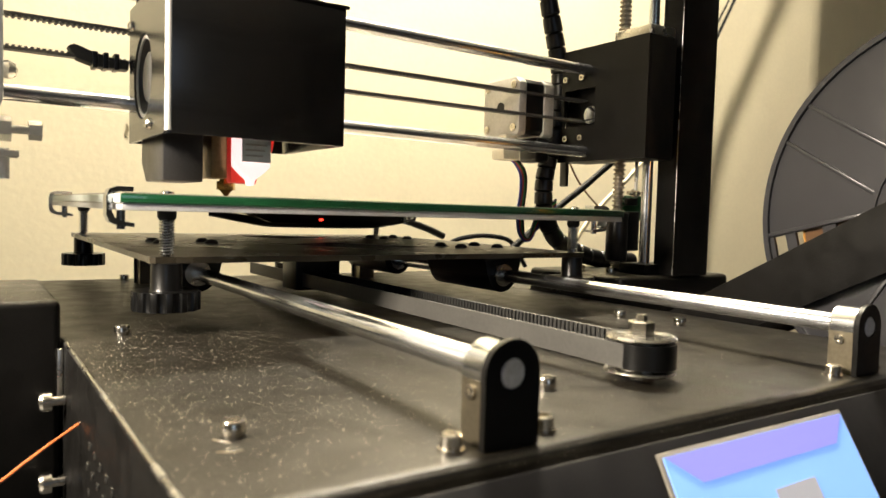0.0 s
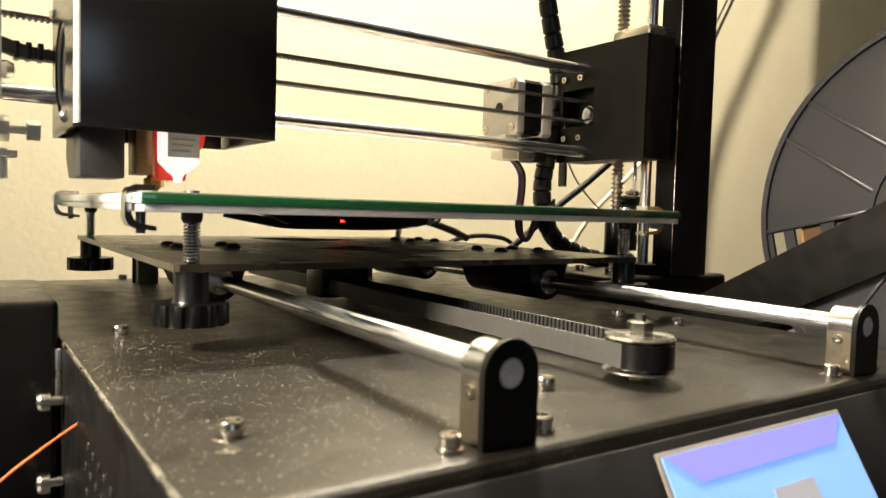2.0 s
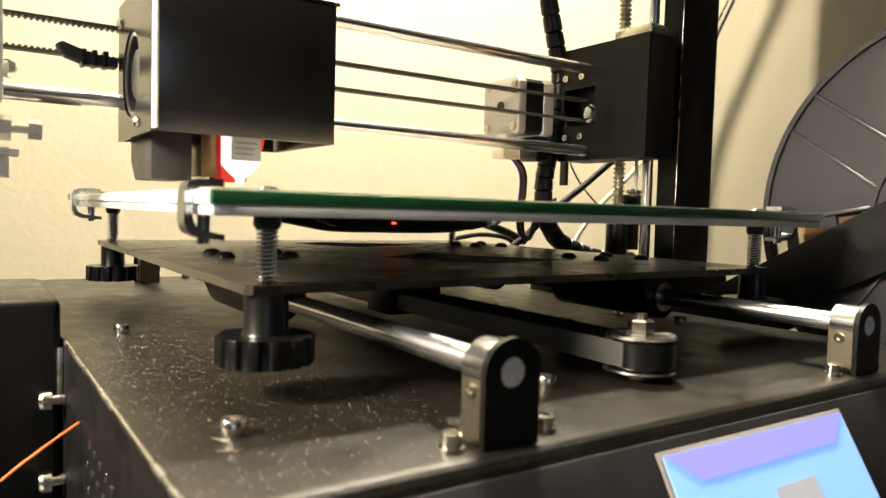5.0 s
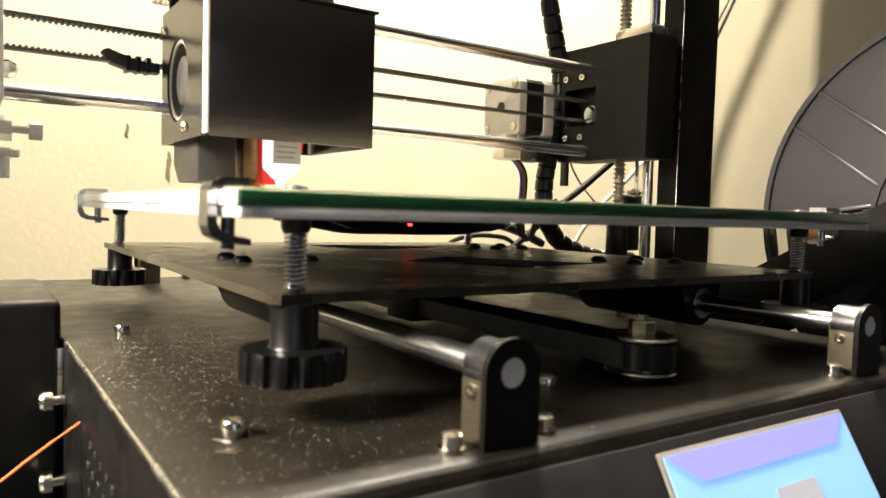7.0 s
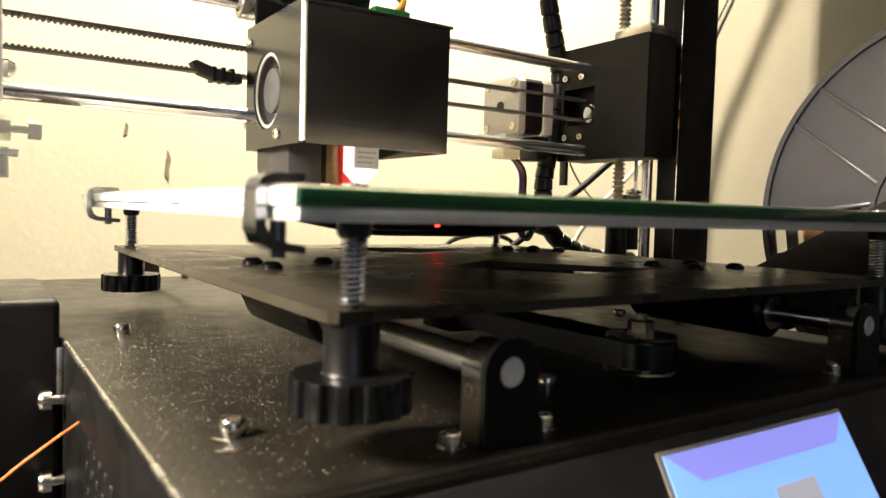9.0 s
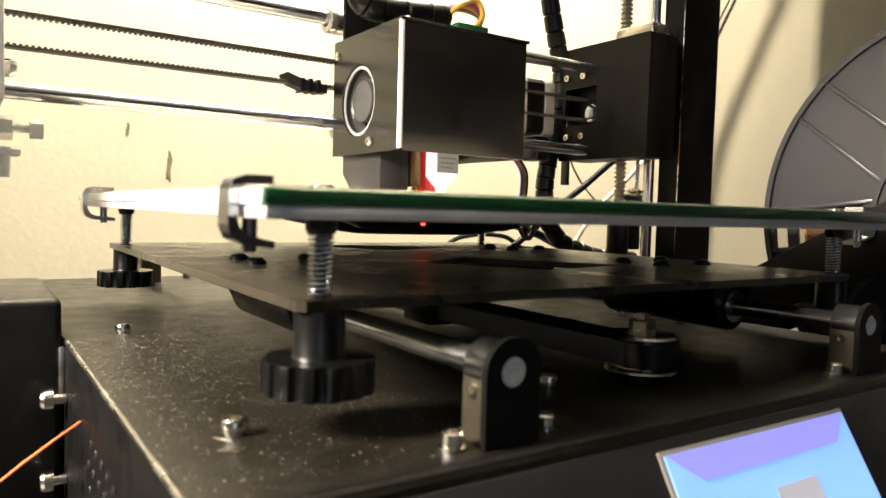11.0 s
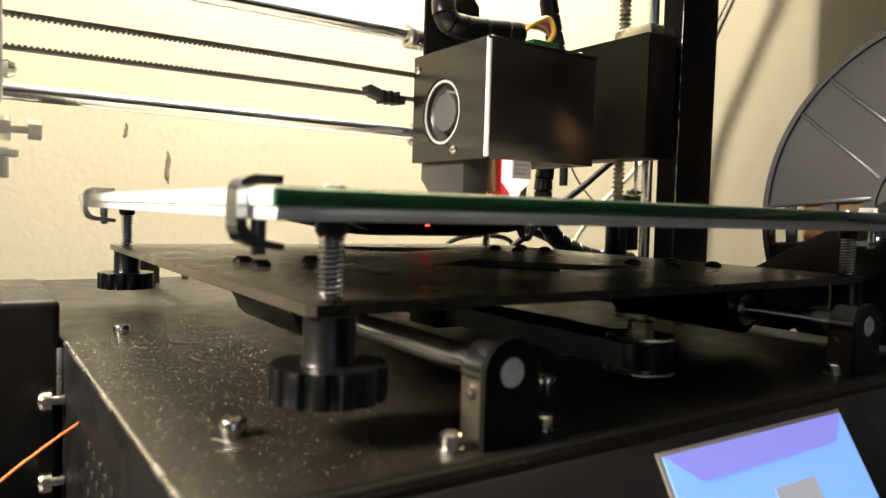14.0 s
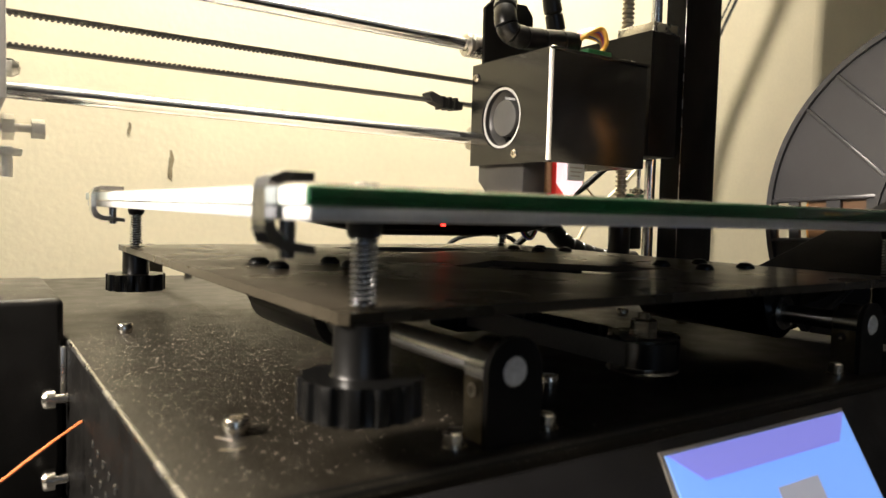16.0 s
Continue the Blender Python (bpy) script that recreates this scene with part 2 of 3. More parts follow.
def holed(outer, holes, d0, d1, axis="z"):
    """Like prism, with holes (lists of pairs) that go through."""
    b = bmesh.new()

    def at(p, d):
        return {"x": (d, p[0], p[1]), "y": (p[0], d, p[1]), "z": (p[0], p[1], d)}[axis]
    edges = []
    for loop in [outer] + holes:
        vs = [b.verts.new(at(p, d0)) for p in loop]
        edges += [b.edges.new((vs[i], vs[(i + 1) % len(vs)])) for i in range(len(vs))]
    bmesh.ops.triangle_fill(b, edges=edges, use_beauty=True)
    r = bmesh.ops.extrude_face_region(b, geom=list(b.faces))
    shift = Vector(at((0, 0), d1)) - Vector(at((0, 0), d0))
    bmesh.ops.translate(b, vec=shift, verts=[v for v in r["geom"] if isinstance(v, bmesh.types.BMVert)])
    return b


def ring_of(cx, cy, r, n=32, start=0.0):
    return [(cx + r * math.cos(start + 2 * math.pi * k / n), cy + r * math.sin(start + 2 * math.pi * k / n)) for k in range(n)]


def turned(axis):
    return {"x": Matrix.Rotation(radians(90), 4, "Y"), "y": Matrix.Rotation(radians(-90), 4, "X"), "z": Matrix.Identity(4)}[axis]


def socket_screw(r=2.8, h=3.0, washer=0.0):
    """A socket-head screw that stands on z = 0."""
    b = lathe([(0, 0), (washer or r, 0), (washer or r, 0.8), (r, 0.8), (r, h - 0.5), (r - 0.5, h), (r * 0.55, h), (r * 0.5, h - 1.6), (0, h - 1.6)], 20)
    return b


def button_screw(r=3.4, h=2.6):
    return lathe([(0, 0), (r, 0), (r, 0.6), (r * 0.9, h * 0.65), (r * 0.62, h * 0.95), (r * 0.42, h), (r * 0.38, h - 1.4), (0, h - 1.4)], 20)


def thing(name, label, category, group=""):
    return tagged(new(name), label, category, group)


# ---- the room ----
def structure(name, bm, mat, label, category):
    return tagged(part(name, bm, mat), label, category, "", "structure")


WY = 980
structure("wall_north", box((-3000, WY, -800), (1850, WY + 120, 2200)), WALL, "cream painted plaster wall with a fine orange-peel texture", "wall")


def bent_wall():
    """The wall's end, which bends gently away in a rounded corner."""
    face, x, y, a = [(1850.4, WY)], 1850.4, WY, 0.0
    for k in range(7):
        a += radians(2.0)
        x, y = x + 12.0 * math.cos(a), y + 12.0 * math.sin(a)
        face.append((x, y))
    face.append((x + 1700 * math.cos(a), y + 1600 * math.sin(a)))
    return prism(face + [(face[-1][0], 1700), (1850.4, 1700)], -800, 2200)


structure("wall_bend", bent_wall(), WALL, "cream plaster wall that bends away into the shade", "wall")
# Added walls that close the room; their dark colour holds back bounce.
structure("wall_east", box((3700, -5000, -800), (3820, 1700, 2200)), ROOM_DARK, "unseen room wall, made near black against bounce light", "wall")
structure("wall_west", box((-3120, -5000, -800), (-3004, 1100, 2200)), ROOM_DARK, "unseen room wall, made near black against bounce light", "wall")
structure("wall_south", holed([(-3120, -800), (3820, -800), (3820, 2200), (-3120, 2200)], [[(-2500, 100), (-800, 100), (-800, 1600), (-2500, 1600)]], -5120, -5004, "y"), ROOM_DARK, "unseen room wall with an added opening, near black against bounce light", "wall")
# Unseen window, added round the front fill lamp.
win = tagged(new("assumed_window"), "unseen window, assumed as the source of the blue front fill", "window", "", "structure")
win.location = (-2.5, 0.0, 0.0)
part("window_frame", holed([(0, 100), (1700, 100), (1700, 1600), (0, 1600)], [[(45, 145), (825, 145), (825, 1555), (45, 1555)], [(875, 145), (1655, 145), (1655, 1555), (875, 1555)]], -5090, -5045, "y"), TRIM_PAINT, win)
part("window_sill", box((-40, -5003, 60), (1740, -4960, 98), 4), TRIM_PAINT, win)
structure("floor", box((-3120, -5120, -900), (3820, 1700, -804)), TABLE, "dark floor of the room", "floor")
structure("ceiling", box((-3120, -5120, 2204), (3820, 1700, 2300)), CEILING, "unseen ceiling, dulled to hold down bounce light", "ceiling")
structure("trim", box((2905, 1205, -800), (3080, 1330, 2190), 4), TRIM_PAINT, "pale painted door trim on the wall", "trim")


def chip(cx, cz, w, h, seed, n=16):
    rnd = random.Random(seed)
    pts = []
    for k in range(n):
        a = 2 * math.pi * k / n
        q = 0.65 + 0.5 * rnd.random()
        pts.append((cx + w * q * math.cos(a) + 0.3 * w * math.sin(3 * a), cz + h * q * math.sin(a)))
    return pts


wall_n = bpy.data.objects["wall_north"]
part("paint_chip", prism(chip(139, 117, 4.0, 23, 3), WY - 0.8, WY + 1, "y"), PEEL, wall_n, "flaked patch of paint")
part("paint_chip", prism(chip(81, 164, 2.3, 10, 5), WY - 0.8, WY + 1, "y"), PEEL, wall_n, "flaked patch of paint")

table = thing("table", "dark wooden table under the printer", "table")
part("tabletop", box((-700, -420, -100), (700, 540, -72), 3), TABLE, table)
for lx in (-670, 630):
    for ly in (-390, 480):
        part("leg", box((lx, ly, -800), (lx + 40, ly + 40, -100), 2), TABLE, table)

# ---- the printer ----
printer = thing("printer", "black sheet-metal desktop 3D printer with a moving glass bed", "3D printer")
RX = 183.3   # right rod; the left one is at x = 0
ZR = 19.4


def clean_sides(ob):
    """Only the upward faces hold dust; the upright ones keep the clean paint."""
    ob.data.materials.append(BLACK_PAINT)
    for fc in ob.data.polygons:
        fc.material_index = 0 if fc.normal.z > 0.3 else 1


def base():
    # top sheet, its front lip rolled over, and the sloped front panel
    prof = [(476.0, 0.0), (-1.0, 0.0), (-3.2, -0.7), (-4.6, -2.4), (-5.4, -4.2), (-34.0, -46.0), (-34.0, -70.0), (476.0, -70.0)]
    b = prism(prof, -81.0, 264.3, "x", 1.5)
    ob = part("base", b, BASE_PAINT, printer, "black powder-coated steel base, dusty on top")
    clean_sides(ob)
    part("side_deck", box((-200, 303, -70), (-81.4, 476, 0), 1.0), BASE_PAINT, ob)
    part("side_deck", box((264.7, 303, -70), (383, 476, 0), 1.0), BASE_PAINT, ob)
    # Added steel strip for the highlight that the rounded edge should show.
    part("worn_highlight_edge", rod((-80.3, 2, -0.75), (-80.3, 202, -0.75), 0.95, 14), STEEL, ob, "bright strip added for the highlight on the sheet edge")
    return ob


base_ob = base()
# angled front panel in front of the base's sheet, with the touch screen
SLOPE = Matrix.Translation((0, -5.6, -4.0)) @ Matrix.Rotation(radians(60), 4, "X")


def on_slope(b):
    bmesh.ops.transform(b, matrix=SLOPE, verts=b.verts)
    return b


panel = part("front_panel", on_slope(box((-78, -50, 0.4), (262, -0.6, 2.4), 0.8)), PANEL_PAINT, printer, "satin dark front panel")
screen = part("touch_screen", on_slope(box((44, -62 + 4, 2.5), (142, -4.0, 3.3), 0.3)), SCREEN_RIM, printer, "lit blue and violet touch screen")
part("screen_field", on_slope(box((45.6, -57, 3.4), (140.4, -5.4, 3.8))), SCREEN_BLUE, screen)
part("screen_bar", on_slope(prism([(46, -5.5), (140, -5.5), (130, -14.4), (58, -14.4)], 3.9, 4.1)), SCREEN_VIOLET, screen)
part("screen_button", on_slope(box((88, -40, 3.9), (110, -22, 4.1))), SCREEN_GREY, screen)

# side feet that carry the uprights
for name, x0, x1 in (("left_foot", -205, -82), ("right_foot", 265.3, 388)):
    clean_sides(part("foot", box((x0, 204, -71), (x1, 302, 18), 3.2, segs=3), BASE_PAINT, printer, "black steel foot of the gantry frame"))


def upright(x0, x1):
    b = box((x0, 201, 18), (x1, 219, 560), 1.2)
    return part("upright", b, BLACK_PAINT, printer, "black steel upright of the gantry")


upright(315.5, 356.5)
upright(-205, -164)
part("worn_highlight_edge", rod((315.3, 200.8, 19), (315.3, 200.8, 559), 0.22, 8), STEEL, printer, "bright worn edge of the upright")
part("stop_rod", rod((312.5, 236, 81), (312.5, 236, 104), 1.4, 12), STEEL, printer, "thin steel end-stop rod")
part("stop_bolt", rod((304, 236, 79), (317, 236, 79), 1.6, 12), NICKEL, printer, "short end-stop bolt")
part("stop_nut", rod((309, 236, 79), (314, 236, 79), 3.2, 6), NICKEL, printer)

# rods of the bed, their brackets
for rx in (0.0, RX):
    part("bed_rod", rod((rx, 0.4, ZR), (rx, 440, ZR), 4.0, 40, bevel=0.5), CHROME, printer, "polished steel guide rod")


STEEL_END = material("sawn_steel_rod_end", (0.62, 0.64, 0.68), 0.55, 0.35, 0.3, 700, 0.3, 0.1)
for rx in (0.0, RX):
    part("rod_end", lathe([(0, 0.0), (3.4, 0.0), (3.95, -0.5), (3.95, -1.2), (0, -1.2)], 36, m=Matrix.Rotation(radians(90), 4, "X")), STEEL_END, printer, "sawn end of the guide rod", (rx, -0.2, ZR))


def bracket(back=False):
    n = 14
    w, zc = 9.0, ZR
    outline = [(-w, 0.2), (w, 0.2)] + [(w * math.cos(math.pi * k / n), zc + w * math.sin(math.pi * k / n)) for k in range(n + 1)]
    b = holed(outline, [ring_of(0, zc, 4.15, 28)], 0, 2.0, "y")
    # clamp body behind the cheek
    m = 12
    body = [(-7.2, 0.2), (7.2, 0.2)] + [(7.2 * math.cos(math.pi * k / m), zc + 7.2 * math.sin(math.pi * k / m)) for k in range(m + 1)]
    return b, holed(body, [ring_of(0, zc, 4.1, 28)], 2.0, 12.5, "y")


cheek, clamp = bracket()
first = part("rod_bracket", cheek, BLACK_PAINT, printer, "black steel rod bracket", (0, 0, 0))
clamp_ob = part("clamp_body", clamp, CLAMP, first, "bronze-toned metal clamp body")
shell = lathe([(7.25, 0), (7.6, 0), (7.6, 9.5), (7.25, 9.5), (7.25, 0)], 40, m=turned("y"))
part("rod_sleeve", shell, CHROME, first, "bright clamp sleeve", (0, 2.6, ZR))
sc = part("set_screw", lathe([(0, 0), (1.9, 0), (1.9, 1.2), (1.1, 1.2), (1.0, 0.3), (0, 0.3)], 16, m=Matrix.Rotation(radians(-90), 4, "Y")), NICKEL, first, "", (-7.0, 8.0, ZR - 5.5))
foot_screw = part("bracket_screw", socket_screw(2.9, 4.6, 3.6), NICKEL, first, "nickel socket screw", (-14.7, 6.0, 0.1))
again(foot_screw, first, (17.2, 7.0, 0.1))
right = again(first, printer, (RX, 0, 0))
again(bpy.data.objects["rod_sleeve"], right, (0, 2.6, ZR))
again(clamp_ob, right, (0, 0, 0))
again(sc, right, (-7.0, 8.0, ZR - 5.5))
again(foot_screw, right, (-14.7, 6.0, 0.1))
again(foot_screw, right, (17.2, 7.0, 0.1))
for rx in (0, RX):
    again(clamp_ob, again(first, printer, (rx, 440, 0), 180), (0, 0, 0))

# screws on the deck
deck_screw = part("deck_screw", lathe([(0, 0), (3.0, 0), (3.0, 1.0), (3.5, 1.2), (3.55, 3.7), (3.2, 4.3), (2.4, 4.4), (2.0, 4.3), (1.8, 2.4), (0, 2.4)], 24), NICKEL, printer, "nickel socket-head screw", (-58.2, 43.5, 0))
for q in ((-56.6, 211.0, 0), (51.5, 43.8, 0), (212.0, 156.0, 0), (-11.6, 463.0, 0), (10.0, 458.0, 0), (33.0, 455.0, 0), (221.0, 120.0, 0)):
    again(deck_screw, printer, q)
# Added steel strip that puts in the light on the foot's upright corner.
part("side_glint_strip", box((-83.4, 203.2, -24), (-81.2, 205, -3), 0.3), STEEL, printer, "bright strip added for the light on the foot corner")
# screws and vents in the base's left side
side_screw = part("side_screw", lathe([(0, 0), (2.2, 0), (2.2, 5), (4.4, 5), (4.4, 8.4), (3.6, 9.6), (1.9, 9.6), (1.8, 8), (0, 8)], 20, m=Matrix.Rotation(radians(-90), 4, "Y")), NICKEL, printer, "nickel screw in the base's side", (-81.4, 196.0, -23.5))
again(side_screw, printer, (-81.4, 196.0, -58.0))
vent = part("vent_hole", lathe([(0, 0), (1.5, 0), (1.5, 0.3), (0, 0.3)], 12, m=Matrix.Rotation(radians(-90), 4, "Y")), STEEL, printer, "small vent hole", (-81.2, 126.0, -23.0))
for k in range(1, 5):
    again(vent, printer, (-81.2, 126.0 - 11 * k, -23.0 - 0.15 * k))
for row in range(1, 5):
    for k in range(6):
        again(vent, printer, (-81.2, 128.0 - 11 * k + (row % 2) * 3.0, -23.0 - 8.3 * row))

# bed belt, idler and its bolt
idler = part("belt_idler", lathe([(0, 3.0), (12.6, 3.0), (13.2, 3.5), (12.8, 4.2), (9.4, 4.6), (9.4, 15.0), (12.8, 15.4), (13.2, 16.0), (12.6, 16.8), (7.0, 17.0), (0, 17.0)], 44), STEEL, printer, "steel belt idler", (92.4, 38.0, 0))
part("idler_bolt", lathe([(0, 0), (4.6, 0), (4.6, 2.9), (0, 2.9)], 6), NICKEL, idler)
part("idler_nut", lathe([(0, 16.9), (4.9, 16.9), (4.9, 21.6), (4.2, 22.2), (2.3, 22.2), (2.3, 24.4), (0, 24.6)], 6), NICKEL, idler, "pale plated lock nut")


def belt(z0, z1, r, x, y0, y1, thick=1.4):
    """A closed loop round the front idler that runs back along y."""
    n = 16
    out = [(x - r, y1)] + [(x - r * math.cos(math.pi * k / n), y0 - r * math.sin(math.pi * k / n)) for k in range(n + 1)] + [(x + r, y1)]
    inn = [(x + r - thick, y1)] + [(x + (r - thick) * math.cos(math.pi * k / n), y0 - (r - thick) * math.sin(math.pi * k / n)) for k in range(n + 1)] + [(x - r + thick, y1)]
    return prism(out + inn, z0, z1)


# Added black band: shade on the belt's front turn, put into the colour.
BELT_WRAP = prism([(92.4 + 11.5 * math.cos(math.pi * (1 + k / 20)), 36.0 + 11.5 * math.sin(math.pi * (1 + k / 20))) for k in range(21)] + [(92.4 + 10.2 * math.cos(math.pi * (2 - k / 20)), 36.0 + 10.2 * math.sin(math.pi * (2 - k / 20))) for k in range(21)], 5.5, 14.7)
part("belt_wrap", BELT_WRAP, PLASTIC, idler, "black band added for the shade on the belt turn", (-92.4, -38.0, 0))
bed_belt = part("bed_belt", belt(5.6, 14.6, 11.4, 92.4, 38.0, 440), BELT_BACK, printer, "grey toothed drive belt")
tb = bmesh.new()
for k in range(150):
    y = 44 + k * 2.6
    box((101.4, y, 5.7), (102.3, y + 1.3, 14.5), 0, tb)
part("teeth", tb, RUBBER, bed_belt)

# gantry rods, screws
for z in (169.4, 108.6):
    part("gantry_rod", rod((-128, 252, z + 1.7), (276, 252, z), 4.0, 40), CHROME, printer, "polished steel gantry rod")
part("lift_rod", rod((313.5, 226, 18), (313.5, 226, 340), 4.0, 32), CHROME, printer, "polished vertical steel rod")
part("lift_rod", rod((-130.2, 226, 18), (-130.2, 226, 340), 4.0, 32), CHROME, printer, "polished vertical steel rod")


def lead_screw(x, y):
    pts = [(x, y, 20 + k * 0.5) for k in range(1000)]
    return tube(pts, 4.3, 14, 0, None, lambda i: 4.8 if i % 7 < 3 else 3.4)


part("lead_screw", lead_screw(311.0, 252), BRASSY, printer, "threaded steel lead screw")
part("shaft_coupler", rod((311, 252, 26), (311, 252, 64), 8.5, 28, bevel=1), PLASTIC, printer, "black shaft coupler")
part("coupler_guard", box((318, 246, 34), (330, 262, 65), 0.8), PLASTIC, printer, "black plastic guard beside the coupler")
part("motor_shaft", rod((311, 252, 18), (311, 252, 26), 3.0, 20), STEEL, printer)
part("shaft_nut", rod((311, 252, 18.2), (311, 252, 20.5), 6.0, 6), NICKEL, printer)
part("rod_holder", box((301, 214, 18.2), (345, 240, 26), 0.8), BLACK_PAINT, printer)
ff = part("limit_switch_board", box((322, 258, 58), (352, 260, 78), 0.3), GREEN_BOARD, printer, "small green switch board")
part("switch_body", box((324, 254, 70), (336, 258, 76), 0.3), PLASTIC, ff)
again(deck_screw, printer, (283, 262, 18))
again(deck_screw, printer, (288, 236, 18))


def sheet_with_window(ys, zs, x0, x1):
    """A sheet in a plane of constant x: three by three fields, the middle one open."""
    b = bmesh.new()
    g = [[b.verts.new((x0, y, z)) for z in zs] for y in ys]
    for i in range(3):
        for j in range(3):
            if (i, j) != (1, 1):
                b.faces.new((g[i][j], g[i + 1][j], g[i + 1][j + 1], g[i][j + 1]))
    r = bmesh.ops.extrude_face_region(b, geom=list(b.faces))
    bmesh.ops.translate(b, vec=(x1 - x0, 0, 0), verts=[v for v in r["geom"] if isinstance(v, bmesh.types.BMVert)])
    return b


def x_end():
    b = sheet_with_window((196.5, 245.5, 278.5, 284), (102, 128.5, 157, 187.5), 275, 277)
    return part("gantry_end", b, BLACK_PAINT, printer, "black sheet-metal gantry end bracket")


xe = x_end()
part("front_cheek", box((277.2, 196.5, 102), (304, 198.5, 187.5), 0.5), BLACK_PAINT, xe)
part("top_cheek", box((277.2, 199, 185.3), (304, 282, 187.4), 0.4), BLACK_PAINT, xe)
part("bottom_cheek", box((277.2, 199, 102.1), (304, 282, 104), 0.4), BLACK_PAINT, xe)
part("inner_cheek", box((279, 199, 104.2), (303, 240, 185), 0.5), BLACK_PAINT, xe)
part("back_cheek", box((285, 242, 104.2), (303, 287, 185), 0.5), BLACK_PAINT, xe)
part("rod_bearing", rod((313.5, 226, 150), (313.5, 226, 194), 8.0, 28, bevel=0.8), STEEL, xe)
part("bearing_block", box((290, 208, 187.7), (322, 243, 199), 1.2), STEEL, xe, "grey metal bearing block")
part("belt_idler", rod((277.6, 253, 137), (284.6, 253, 137), 7.0, 28, bevel=0.6), DARKENED_STEEL, xe)
xs = part("bracket_screw", lathe([(0, 0), (2.7, 0), (2.7, 1.6), (2.2, 2.2), (1.3, 2.2), (1.3, 0.8), (0, 0.8)], 18, m=Matrix.Rotation(radians(-90), 4, "Y")), NICKEL, xe, "nickel socket screw", (275, 276.3, 165.4))
for y, z in ((259.1, 165.3), (275.1, 119.9), (259.1, 120.0)):
    again(xs, xe, (275, y, z))
# left end of the gantry
le = part("gantry_end", box((-128, 200, 100), (-103.0, 271, 190), 1.0), GREY, printer, "black sheet-metal gantry end bracket")
part("bumper", lathe([(0, 0), (4, 0), (4.5, 3), (3, 6), (0, 7)], 18, m=turned("x")), STEEL, le, "", (-101.5, 262, 122))
tb2 = part("tension_bolt", rod((-108, 250, 93), (-89, 250, 93), 2.0, 16), PLATED, le, "bright steel end-stop bolt")
part("bolt_head", rod((-91, 250, 93), (-85.5, 250, 93), 4.6, 6), PLATED, tb2)
part("bolt_nut", rod((-103, 250, 93), (-98, 250, 93), 6.0, 6), PLATED, tb2)
part("bolt_plate", box((-106, 243, 80), (-95, 257, 83), 0.5), PLATED, tb2)
part("adjust_screw", rod((-101, 250, 70), (-101, 250, 84), 2.4, 12), PLATED, tb2)


def gantry_belt(z, teeth_up):
    b = box((-112, 262, z - 0.7), (284, 268, z + 0.7))
    for k in range(150):
        x = -110 + k * 2.6
        box((x, 262.2, z + 0.6), (x + 1.3, 267.8, z + 1.6), 0, b) if teeth_up else box((x, 262.2, z - 1.6), (x + 1.3, 267.8, z - 0.6), 0, b)
    return part("gantry_belt", b, BELT_BACK, printer, "black toothed belt")


gantry_belt(149.0, False)
gantry_belt(132.6, True)

# stepper motor by the gantry end
motor = part("stepper_motor", prism([(263, 120), (265, 118), (301, 118), (305, 122), (305, 156), (301, 160), (267, 160), (263, 156)], 216.5, 223.5, "x", 0.8), MOTOR_SILVER, printer, "silver and black stepper motor")
part("motor_core", prism([(264, 122), (267, 119), (301, 119), (304, 122), (304, 156), (301, 159), (267, 159), (264, 156)], 223.6, 240.5, "x", 0.4), PLASTIC, motor)
part("motor_cap", prism([(263, 120), (265, 118), (301, 118), (305, 122), (305, 156), (301, 160), (267, 160), (263, 156)], 240.6, 250, "x", 0.8), MOTOR_SILVER, motor)
part("shaft_hole", rod((215.9, 284, 139), (216.9, 284, 139), 4.0, 20), PLASTIC, motor)
ms = part("motor_screw", lathe([(0, 0), (3.2, 0), (3.0, 1.0), (1.5, 1.4), (0, 0.6)], 18, m=Matrix.Rotation(radians(-90), 4, "Y")), NICKEL, motor, "", (216.3, 268.5, 154.5))
for y, z in ((299.5, 154.5), (268.5, 123.5), (299.5, 123.5)):
    again(ms, motor, (216.3, y, z))
CLEAR_PLUG = material("milky_plug_plastic", (0.60, 0.56, 0.46), 0.3, 0, 0.1, 500, 0.2)
part("motor_plug", box((209, 270, 100), (225, 284, 108), 1.6), CLEAR_PLUG, motor, "milky white cable plug")
part("plug_neck", box((213, 272, 107.5), (223, 282, 118.5), 0.8), CLEAR_PLUG, motor)
part("motor_clamp", box((238, 268, 100), (252, 288, 118), 2.5, segs=3), PLASTIC, motor, "black motor cable clamp")
for k, (mt, nm) in enumerate(((WIRE_BLUE, "blue"), (WIRE_RED, "red"), (WIRE_GREEN, "green"), (WIRE_BLACK, "black"))):
    o = k * 1.7
    part("motor_wire", tube([(219 + o * 0.6, 277, 102), (228 + o, 280, 99), (240 + o, 287, 91), (243 + o, 290, 78), (241 + o, 290, 62), (243 + o, 290, 46 - o * 0.3), (254, 291, 40 + o * 0.7), (266 - o * 0.5, 292, 55 + o), (284, 294, 68 + o)], 1.15, 8), mt, printer, nm + " motor wire")


def wrapped_hose(pts, r, wraps):
    """A cable loom in spiral wrap: smooth turns with a narrow groove between them."""
    path = smooth_path(pts, 22)
    per = max(4, len(path) // wraps)
    return tube(path, r, 18, 0, None, lambda i: r * (0.97 + 0.05 * ((i % per) / per)) if i % per else r * 0.80)


